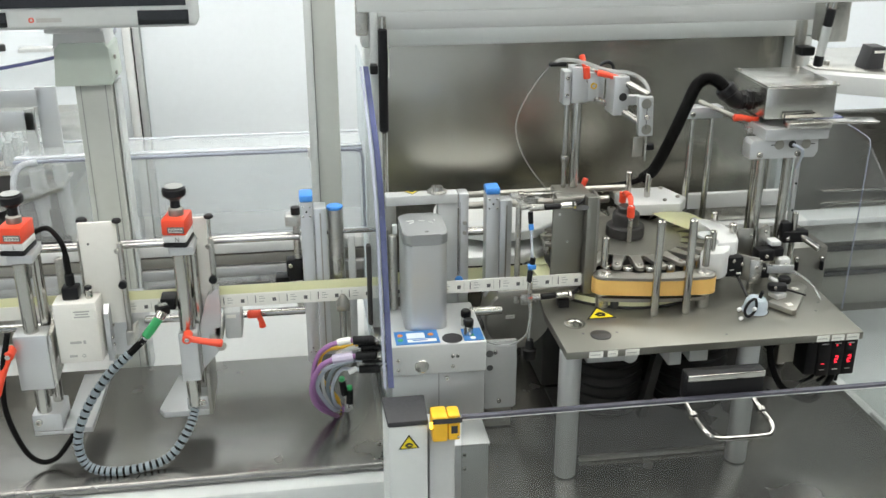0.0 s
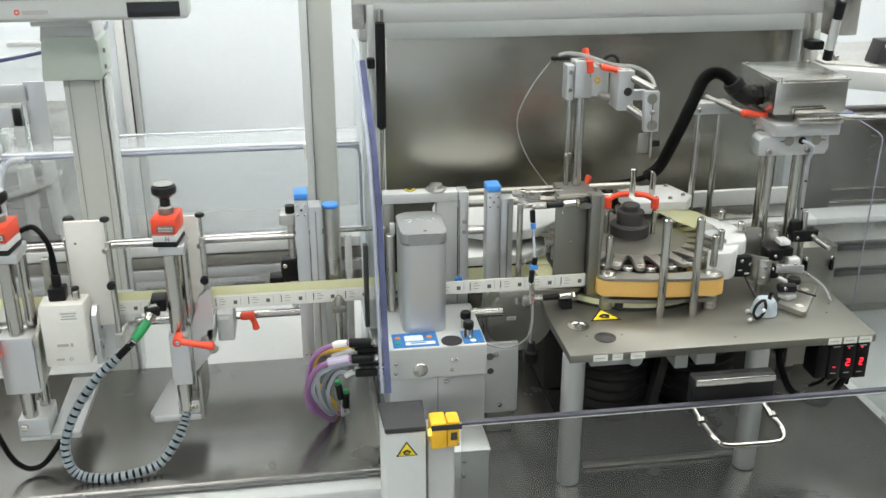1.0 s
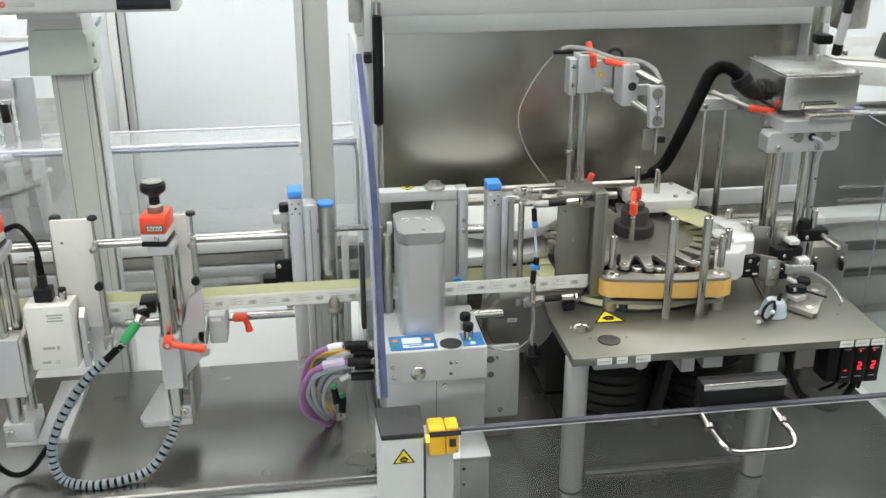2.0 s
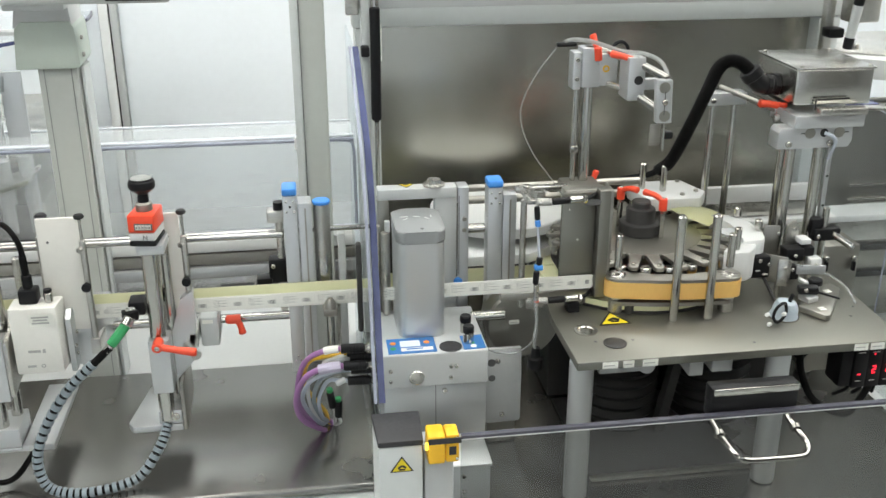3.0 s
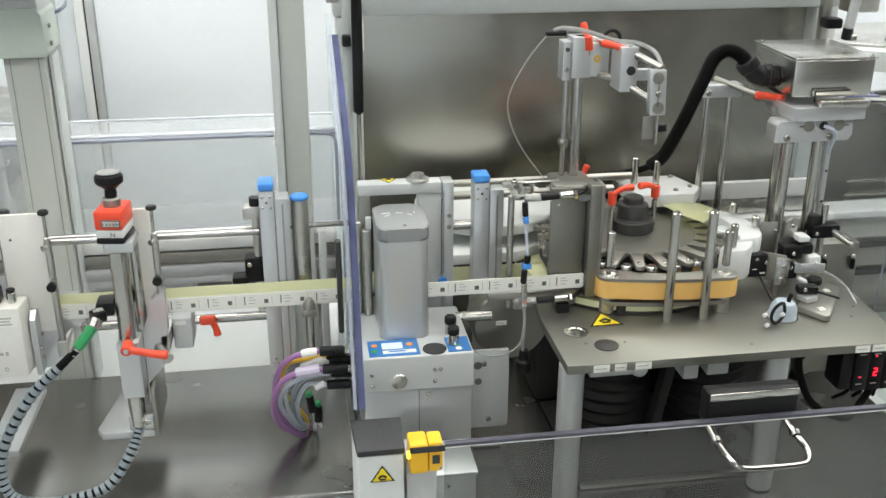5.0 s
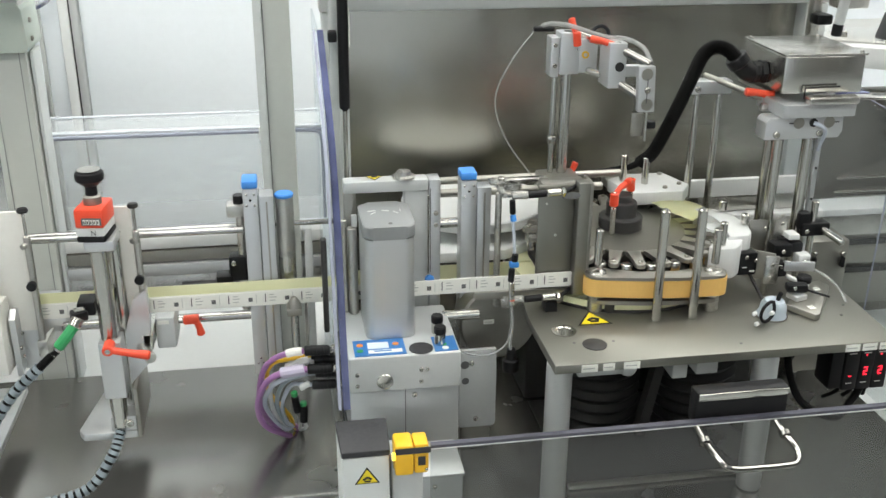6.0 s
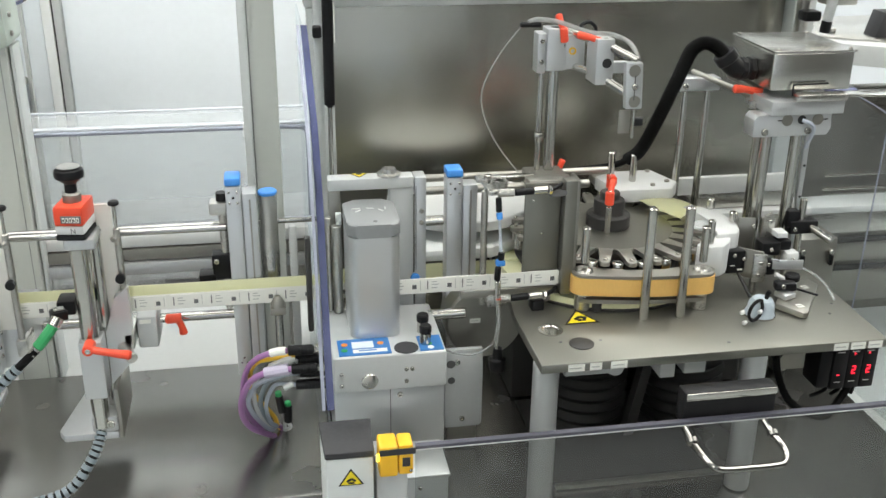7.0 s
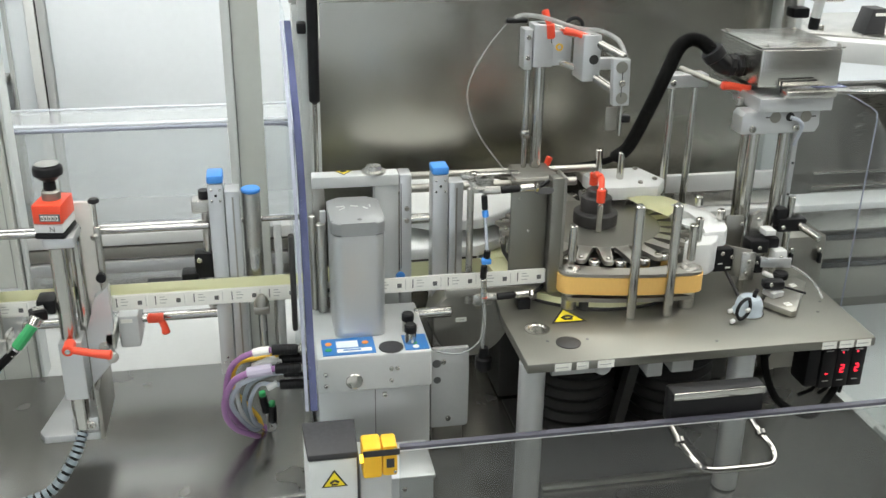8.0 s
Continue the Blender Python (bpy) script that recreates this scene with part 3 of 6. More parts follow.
def sensor_arm():
    t = thing("sensor_bracket", (0.36, 1.33, 0.95), "steel bracket with plug sensors above the label web", "sensor bracket")
    part("top_plate", box(0.322, 0.352, 1.335, 1.395, 1.136, 1.143, 0.002), M_STEEL, t)
    part("cross_plate", box(0.315, 0.40, 1.385, 1.40, 1.138, 1.146, 0.002), M_STEEL, t)
    part("clamp_ring", lathe([(0.006, 0), (0.012, 0), (0.012, 0.01), (0.006, 0.01)], (0.340, 1.352, 1.143)), M_STEEL, t)
    screw(t, (0.331, 1.385, 1.146), (0, 0, 1), 0.005)
    for (zz, y) in ((1.148, 1.312), (0.992, 1.312)):
        s = part("plug", rod((0.352, y, zz), (0.378, y, zz + 0.001), 0.0050), M_BLACK, t, "black plug sensor body")
        part("plug_collar", rod((0.378, y, zz + 0.001), (0.398, y, zz + 0.002), 0.0054), M_CHROME, s)
        part("plug_nut", rod((0.3985, y, zz + 0.002), (0.404, y, zz + 0.002), 0.0066, seg=6), M_CHROME, s)
        part("plug_tail", tube([(0.404, y, zz + 0.002), (0.414, y + 0.006, zz + 0.004), (0.424, y + 0.022, zz + 0.002)], 0.003), M_BLACK, s)
        part("plug_head", rod((0.330, y + 0.004, zz - 0.001), (0.352, y, zz), 0.0056), M_STEEL, s)
    part("clamp_block", box(0.384, 0.402, 1.312, 1.335, 0.958, 0.984, 0.002), M_BLACK, t)
    part("hanger", rod((0.3225, 1.362, 0.96), (0.3225, 1.362, 1.136), 0.0048), M_STEEL, t)
    part("swivel", box(0.322, 0.350, 1.325, 1.35, 0.972, 0.990, 0.003), M_STEEL, t)
    h = thing("air_hose_line", (0.334, 1.30, 0.9), "clear air hose with blue couplings and inline gauge", "air hose")
    part("upper_hose", tube([(0.3305, 1.311, 1.13), (0.332, 1.306, 1.10), (0.3335, 1.301, 1.066)], 0.0022), M_GREYCAB, h)
    part("coupling", rod((0.331, 1.310, 1.122), (0.330, 1.312, 1.142), 0.0042), M_BLACK, h)
    part("coupling_ring", rod((0.332, 1.308, 1.112), (0.331, 1.310, 1.1215), 0.0042), M_BLUE, h, "blue release ring")
    part("valve", rod((0.333, 1.300, 1.056), (0.334, 1.300, 1.068), 0.0045), M_BLACK, h)
    part("valve_body", box(0.326, 0.339, 1.295, 1.305, 1.048, 1.056, 0.002), M_BLUE, h, "blue valve body")
    part("valve_tail", rod((0.329, 1.300, 1.026), (0.330, 1.300, 1.046), 0.0045), M_BLACK, h)
    part("gauge", rod((0.331, 1.300, 0.990), (0.330, 1.300, 1.0255), 0.0042), M_CHROME, h, "banded inline gauge")
    for z in (0.997, 1.004, 1.012):
        part("gauge_band", rod((0.331, 1.300, z), (0.331, 1.300, z + 0.0025), 0.0044), M_INK if z > 1 else M_RED, h)
    part("lower_hose", tube([(0.331, 1.300, 0.990), (0.333, 1.300, 0.96), (0.331, 1.300, 0.93), (0.333, 1.303, 0.912)], 0.0026), M_TUBE, h)
    part("end_fitting", lathe([(0, 0), (0.010, 0), (0.012, 0.003), (0.012, 0.018), (0.008, 0.02), (0.006, 0.035), (0, 0.035)], (0.334, 1.303, 0.884)), M_BLACK, h)
    part("loop_hose", tube([(0.333, 1.305, 0.955), (0.326, 1.302, 0.928), (0.302, 1.30, 0.914), (0.275, 1.305, 0.914), (0.254, 1.315, 0.92)], 0.0013), M_TUBE, h)


sensor_arm()


# ---- labelling head ----
def labeller():
    t = thing("labelling_machine", (0.175, 1.25, ZD), "silver labelling drive head with blue keypad and motor column", "labelling head")
    body = part("drive_box", box(0.098, 0.251, 1.250, 1.40, 0.896, 0.950, 0.003, seg=3), M_ALUW, t)
    part("lower_box", box(0.099, 0.250, 1.258, 1.40, 0.80, 0.8945, 0.002), M_ALU, t)
    part("pedestal", box(0.115, 0.235, 1.275, 1.39, ZD, 0.80, 0.002), M_DARKSTEEL, t)
    part("joint", box(0.1745, 0.1755, 1.2574, 1.2579, 0.80, 0.8945, 0), M_INK, t)
    # keypad on the sloping top
    part("keypad", box(0.107, 0.177, 1.254, 1.299, 0.950, 0.9512, 0), M_KEY, t, "blue membrane keypad")
    part("display", box(0.126, 0.155, 1.272, 1.290, 0.9513, 0.9518, 0), M_LCD, t, "small pale display")
    part("name_strip", box(0.126, 0.172, 1.259, 1.268, 0.9513, 0.9518, 0), M_PAPER, t)
    part("name_print", box(0.134, 0.158, 1.2625, 1.2655, 0.9519, 0.9522, 0), M_KEY, t)
    part("keypad_side", box(0.216, 0.248, 1.254, 1.296, 0.950, 0.9512, 0), M_KEY, t, "blue membrane keypad")
    for x, y, m in ((0.116, 1.284, M_ORANGE), (0.115, 1.268, M_GREEN), (0.165, 1.283, M_ORANGE), (0.230, 1.286, M_ORANGE), (0.230, 1.272, M_GREEN), (0.231, 1.261, M_PAPER)):
        part("key", lathe([(0, 0), (0.0045, 0), (0.0045, 0.0006), (0, 0.0006)], (x, y, 0.9513), seg=16), m, t)
    part("round_plug", lathe([(0, 0), (0.0165, 0), (0.0165, 0.0012), (0, 0.0014)], (0.198, 1.266, 0.950)), M_CAP, t, "black round cover plug")
    for x, z in ((0.109, 0.925), (0.109, 0.908), (0.196, 0.927), (0.196, 0.909), (0.204, 0.927)):
        screw(t, (x, 1.250, z), (0, -1, 0), 0.003)
    screw(t, (0.188, 1.2578, 0.884), (0, -1, 0), 0.004)
    part("lock", lathe([(0, 0), (0.011, 0), (0.0115, 0.001), (0.0105, 0.002), (0.009, 0.0015), (0, 0.0015)], (0.1465, 1.250, 0.912), (0, -1, 0)), M_CHROME, t, "round key lock")
    # motor column
    out = []
    x0, x1, y0, y1, r = 0.127, 0.196, 1.300, 1.399, 0.014
    for cx, cy, a0 in ((x1 - r, y1 - r, 0), (x0 + r, y1 - r, 90), (x0 + r, y0 + r, 180), (x1 - r, y0 + r, 270)):
        out += [(cx + r * math.cos(radians(a0 + 15 * k)), cy + r * math.sin(radians(a0 + 15 * k))) for k in range(7)]
    part("motor_column", prism(out, 0.951, 1.098, bevel=0.0), M_ALU, t)
    mx, my = (x0 + x1) / 2, (y0 + y1) / 2
    part("motor_cap", prism([(mx + (x - mx) * 1.03, my + (y - my) * 1.03) for x, y in out], 1.0985, 1.117, bevel=0.004), M_MOTORCAP, t, "bevelled grey motor cap")
    for a, b in (((0.134, 1.30), (0.142, 1.308)), ((0.166, 1.308), (0.172, 1.30)), ((0.150, 1.314), (0.160, 1.311)), ((0.130, 1.312), (0.142, 1.314)), ((0.176, 1.316), (0.176, 1.308))):
        part("vent_slot", rod((a[0] + 0.007, a[1] + 0.05, 1.1172), (b[0] + 0.007, b[1] + 0.05, 1.1172), 0.0009, seg=6), M_WHITE, t)
    part("cap_dimple", lathe([(0, 0), (0.003, 0), (0.003, 0.0005), (0, 0.0005)], (0.164, 1.312, 1.117)), M_INK, t)
    for x, y, z in ((0.227, 1.309, 0.950), (0.2255, 1.275, 0.950)):
        k = part("knurled_screw", rod((x, y, z), (x, y, z + 0.018), 0.0078), M_CHROME, t)
        part("knob_top", lathe([(0, 0), (0.0085, 0), (0.0085, 0.008), (0.007, 0.010), (0, 0.010)], (x, y, z + 0.018)), M_BLACK, k)
    # frame behind
    part("top_bar", box(0.109, 0.230, 1.41, 1.436, 1.127, 1.144, 0.002), M_ALUW, t)
    part("left_upright", box(0.109, 0.126, 1.412, 1.434, 0.90, 1.1268, 0.002), M_DARKSTEEL, t)
    part("right_upright", box(0.231, 0.248, 1.41, 1.44, 0.90, 1.143, 0.002), M_ALU, t)
    part("upright_web", box(0.196, 0.2305, 1.414, 1.438, 0.90, 1.1268, 0.002), M_ALUW, t)
    part("groove", box(0.2325, 0.2335, 1.4088, 1.4098, 1.0, 1.13, 0), M_INK, t)
    for z in (1.092, 1.074):
        screw(t, (0.241, 1.41, z), (0, -1, 0), 0.0035, mat=M_DARKSTEEL)
    part("turn_disc", lathe([(0, 0), (0.017, 0), (0.017, 0.003), (0.011, 0.004), (0.010, 0.010), (0, 0.010)], (0.196, 1.423, 1.144)), M_STEEL, t)
    part("blue_knob", lathe([(0, 0), (0.006, 0), (0.007, 0.003), (0.006, 0.006), (0, 0.007)], (0.229, 1.395, 0.996), (0, -1, 0)), M_BLUE, t, "blue push knob")
    part("blue_knob_rod", rod((0.2295, 1.4075, 0.998), (0.2295, 1.4075, 1.12), 0.0012, seg=8), M_CHROME, t)
    sign(t, ((0.154, 1.416, 1.1442), (0.166, 1.433, 1.1442), (0.142, 1.433, 1.1442)), (0, 0, 1))
    part("white_clip", box(0.117, 0.125, 1.388, 1.396, 1.085, 1.102, 0.001), M_WHITE, t)
    part("side_rod", rod((0.106, 1.395, 0.951), (0.106, 1.395, 1.095), 0.0045), M_STEEL, t)
    part("guide_roller", rod((0.117, 1.388, 0.951), (0.117, 1.388, 1.085), 0.007), M_STEEL, t)
    # the side plate of the peel unit under the web
    p = thing("mount_plate", (0.29, 1.34, ZD), "grey steel mounting plate with bolts under the label web", "mounting plate")
    part("plate", prism([(0.264, 0.775), (0.316, 0.775), (0.320, 0.779), (0.320, 0.86), (0.319, 0.905), (0.264, 0.905)], 1.332, 1.340, axis="y", bevel=0.001), M_ALUW, p)
    part("foot", box(0.27, 0.315, 1.345, 1.36, ZD, 0.80, 0.002), M_DARKSTEEL, p)
    for x, z, r in ((0.2725, 0.882, 0.0065), (0.2735, 0.855, 0.0055)):
        part("bore", lathe([(0, 0), (r, 0), (r, 0.0006), (0, 0.0006)], (x, 1.332, z), (0, -1, 0), seg=16), M_INK, p)
    part("drum", lathe([(0, 0), (0.055, 0), (0.058, 0.004), (0.058, 0.05), (0, 0.05)], (0.33, 1.372, 0.925), (0, 1, 0), seg=40), M_DARKSTEEL, p, "grey take-up drum")
    for x, z in ((0.282, 0.885), (0.290, 0.79)):
        screw(p, (x, 1.332, z), (0, -1, 0), 0.004)
    part("rod", rod((0.245, 1.37, 0.945), (0.30, 1.37, 0.945), 0.008), M_CHROME, p)
    sticker(p, (0.315, 1.3715, 0.93), (1, 0, 0), (0, 0, 1), 0.016, 0.007, 1)


labeller()


def slotted_column(x0, x1, xs, y, z0, z1, depth=0.03):
    """An aluminium profile upright with a blue cap and a slotted side profile."""
    t = thing("profile_upright", ((x0 + x1) / 2, y, z0), "silver aluminium profile upright with bright blue end cap", "profile upright", "profile uprights")
    part("profile", box(x0, x1, y, y + depth, z0, z1, 0.0015), M_ALU, t)
    part("cap", box(x0 - 0.0005, x1 + 0.0005, y - 0.0005, y + depth + 0.0005, z1 + 0.0002, z1 + 0.012, 0.003), M_BLUE, t, "bright blue plastic end cap")
    part("side_profile", box(x1 + 0.001, xs, y + 0.002, y + depth, z0 + 0.02, z1 - 0.012, 0.0015), M_ALU, t)
    k = x1 + (xs - x1) * 0.55
    part("slot", box(k - 0.0012, k + 0.0012, y + 0.0005, y + 0.0018, z0 + 0.03, z1 - 0.02, 0), M_DARKSTEEL, t)
    for dx in (0.005, (x1 - x0) - 0.005):
        for dz in (0.008, 0.016, 0.024):
            if dz == 0.016:
                screw(t, ((x0 + x1) / 2, y, z1 - dz), (0, -1, 0), 0.0018)
            else:
                screw(t, (x0 + dx, y, z1 - dz), (0, -1, 0), 0.0018)
    for dx, dz in ((0.006, 0.02), (0.014, 0.02), (0.010, 0.028)):
        screw(t, (x0 + dx, y, z0 + dz), (0, -1, 0), 0.0016)
    return t


slotted_column(0.278, 0.301, 0.323, 1.41, 0.905, 1.139)
slotted_column(-0.032, -0.011, 0.010, 1.41, 0.848, 1.141, 0.036)


def web_roller():
    t = thing("web_roller", (0.027, 1.39, ZD), "upright steel web roller with bright blue cap", "web roller")
    part("roller", rod((0.025, 1.43, 0.985), (0.025, 1.43, 1.122), 0.0125), M_STEEL, t)
    part("cap", lathe([(0, 0), (0.013, 0), (0.0135, 0.001), (0.0135, 0.004), (0.012, 0.0055), (0, 0.006)], (0.025, 1.43, 1.122)), M_BLUE, t, "bright blue plastic cap")
    part("stem", rod((0.031, 1.425, 0.862), (0.031, 1.425, 0.97), 0.0062), M_STEEL, t)
    part("stem_head", lathe([(0, 0), (0.009, 0), (0.009, 0.008), (0.004, 0.016), (0, 0.017)], (0.031, 1.385, 0.968)), M_DARKSTEEL, t)
    part("rail_clip", box(0.022, 0.041, 1.424, 1.488, 0.935, 0.952, 0.002), M_DARKSTEEL, t)
    part("bridge", box(0.020, 0.042, 1.378, 1.44, 0.956, 0.968, 0.002), M_DARKSTEEL, t)


web_roller()


# ---- the web of labels ----
WEB_Y, WEB_Z0, WEB_Z1 = 1.400, 0.967, 0.9905
PITCH = 0.0520


def web():
    t = thing("label_web", (-0.1, WEB_Y, WEB_Z0), "pale yellow label web running upright past the rollers", "label web")
    part("front_band", box(-0.75, 0.13, WEB_Y, WEB_Y + 0.0006, WEB_Z0, WEB_Z1, 0), M_PAPER, t, "off-white carrier web")
    part("near_band", box(0.198, 0.421, 1.3245, 1.3251, 1.0022, 1.0245, 0), M_PAPER, t, "off-white carrier web")
    part("rear_band", box(0.13, 0.40, WEB_Y + 0.062, WEB_Y + 0.0626, 0.945, 0.986, 0), M_LINER, t, "pale yellow backing web")
    part("upper_band", box(-0.75, 0.10, WEB_Y + 0.0075, WEB_Y + 0.0081, 0.968, 1.003, 0), M_LINER, t, "pale yellow backing web")


web()


def label_piece():
    """One printed label: paper, a code square, bars and lines."""
    t = thing("printed_label", (0, WEB_Y, WEB_Z0), "small white printed label with a code square", "label", "labels on the web")
    y = WEB_Y - 0.0012
    h = WEB_Z1 - WEB_Z0
    part("paper", box(-0.0225, 0.0225, y, y + 0.0008, WEB_Z0 + 0.002, WEB_Z1 - 0.0015, 0), M_PAPER, t)
    part("code_square", box(0.0090, 0.0150, y - 0.0004, y - 0.0001, WEB_Z0 + 0.0075, WEB_Z0 + 0.0138, 0), M_INK, t)
    part("side_bar", box(-0.0195, -0.0180, y - 0.0004, y - 0.0001, WEB_Z0 + 0.006, WEB_Z0 + 0.019, 0), M_INK, t)
    for k, (a, b, z) in enumerate(((-0.013, -0.006, 0.0165), (-0.013, -0.003, 0.0125), (-0.013, -0.005, 0.0075))):
        part("print_line", box(a, b, y - 0.0004, y - 0.0001, WEB_Z0 + z, WEB_Z0 + z + 0.0011, 0), M_INKPALE, t)
    part("edge_mark", box(0.0200, 0.0206, y - 0.0004, y - 0.0001, WEB_Z0 + 0.005, WEB_Z0 + 0.0195, 0), M_INKPALE, t)
    return t


LABELS = [label_piece()]
for i in range(1, 22):
    LABELS.append(copy_thing(LABELS[0], pose(0, WEB_Y, WEB_Z0)))

# ---- upper jigs on the right ----


def camera_jig():
    t = thing("sensor_jig", (0.45, 1.50, 1.10), "aluminium clamp jig on two upright rods with red levers", "clamp jig")
    part("foot_block", box(0.415, 0.475, 1.44, 1.52, 1.098, 1.128, 0.004), M_DARKSTEEL, t)
    part("foot_pillar", rod((0.445, 1.48, ZT + 0.012), (0.445, 1.48, 1.098), 0.012), M_STEEL, t)
    part("scale_rod", rod((0.452, 1.50, 1.128), (0.452, 1.50, 1.345), 0.0085), M_CHROME, t)
    part("thin_rod", rod((0.434, 1.50, 1.128), (0.434, 1.50, 1.33), 0.0045), M_CHROME, t)
    part("thin_collar", box(0.427, 0.440, 1.492, 1.508, 1.175, 1.187, 0.002), M_CHROME, t)
    part("head_block", box(0.437, 0.466, 1.484, 1.516, 1.284, 1.345, 0.0013), M_ALU, t)
    part("rear_clamp", box(0.424, 0.4365, 1.488, 1.516, 1.28, 1.338, 0.0013), M_ALU, t)
    part("cross_block", box(0.4665, 0.495, 1.488, 1.52, 1.285, 1.335, 0.0013), M_ALU, t)
    part("brass_bush", lathe([(0.003, 0), (0.0055, 0), (0.0055, 0.002), (0.003, 0.002)], (0.476, 1.488, 1.312), (0, -1, 0)), M_AMBER, t, "brass threaded bush")
    screw(t, (0.430, 1.488, 1.327), (0, -1, 0), 0.0035)
    screw(t, (0.430, 1.488, 1.297), (0, -1, 0), 0.0035)
    part("lower_pin", rod((0.470, 1.512, 1.290), (0.502, 1.455, 1.285), 0.0055), M_CHROME, t)
    part("upper_pin", rod((0.470, 1.512, 1.338), (0.505, 1.45, 1.330), 0.0055), M_CHROME, t)
    part("slide_block", box(0.492, 0.518, 1.425, 1.470, 1.275, 1.340, 0.0013), M_ALU, t)
    part("slide_plate", box(0.519, 0.552, 1.438, 1.448, 1.288, 1.305, 0.002), M_ALU, t)
    part("bore", lathe([(0, 0), (0.0068, 0), (0.0068, 0.0006), (0, 0.0006)], (0.508, 1.425, 1.306), (0, -1, 0)), M_BLACKSIGN, t)
    part("upper_bar", rod((0.508, 1.440, 1.331), (0.543, 1.395, 1.314), 0.0065), M_ROD, t)
    part("lower_bar", rod((0.504, 1.440, 1.285), (0.540, 1.395, 1.262), 0.0065), M_ROD, t)
    end = part("end_plate", prism([(0.526, 1.249), (0.550, 1.249), (0.547, 1.314), (0.522, 1.315)], 1.385, 1.397, axis="y", bevel=0.0012), M_ALU, t)
    for x, z in ((0.535, 1.303), (0.538, 1.260)):
        part("inlay", lathe([(0, 0), (0.0085, 0), (0.0085, 0.0006), (0, 0.0006)], (x, 1.385, z), (0, -1, 0)), M_DARKSTEEL, t)
    part("clamp_slot", box(0.5360, 0.5372, 1.3840, 1.3847, 1.262, 1.297, 0), M_INK, t)
    screw(t, (0.5366, 1.385, 1.281), (0, -1, 0), 0.0045)
    part("needle", rod((0.541, 1.391, 1.205), (0.541, 1.391, 1.249), 0.002), M_CHROME, t)
    part("target_plate", box(0.520, 0.537, 1.392, 1.395, 1.212, 1.246, 0.001), M_DARKSTEEL, t)
    part("small_valve", box(0.543, 0.557, 1.392, 1.404, 1.222, 1.233, 0.002), M_BLACK, t)
    clamp_lever(t, (0.461, 1.487, 1.338), (-0.25, 0.4, 0.8), 0.022, (0.1, 0, -1), k=0.8)
    clamp_lever(t, (0.507, 1.432, 1.331), (-0.85, 0.4, 0.12), 0.040, (0, 0, -1), k=0.8)
    clamp_lever(t, (0.472, 1.53, 1.098), (0.4, 0.1, 0.9), 0.030, (-0.2, 0, -1), k=0.75)
    t.location.z -= 0.012
    h = thing("clear_sensor_hose", (0.45, 1.46, 1.12), "thin clear hose arching over the clamp jig", "hose")
    part("hose", tube([(0.545, 1.398, 1.314), (0.540, 1.42, 1.333), (0.520, 1.44, 1.343), (0.487, 1.45, 1.346), (0.449, 1.47, 1.357), (0.420, 1.48, 1.360), (0.405, 1.48, 1.356)], 0.0034), M_TUBE, h)
    part("hose_end", rod((0.425, 1.482, 1.352), (0.393, 1.478, 1.353), 0.004), M_BLACK, h)
    part("thin_line", tube([(0.396, 1.478, 1.352), (0.362, 1.46, 1.318), (0.337, 1.455, 1.272), (0.336, 1.45, 1.236), (0.356, 1.45, 1.19), (0.396, 1.45, 1.135), (0.41, 1.45, 1.11)], 0.0008), M_TUBE, h)
    part("cable_tie", tube([(0.484, 1.46, 1.336), (0.478, 1.462, 1.352), (0.490, 1.462, 1.358), (0.500, 1.462, 1.350), (0.498, 1.46, 1.336)], 0.0028), M_BLACK, h)
    h.location.z -= 0.012


camera_jig()


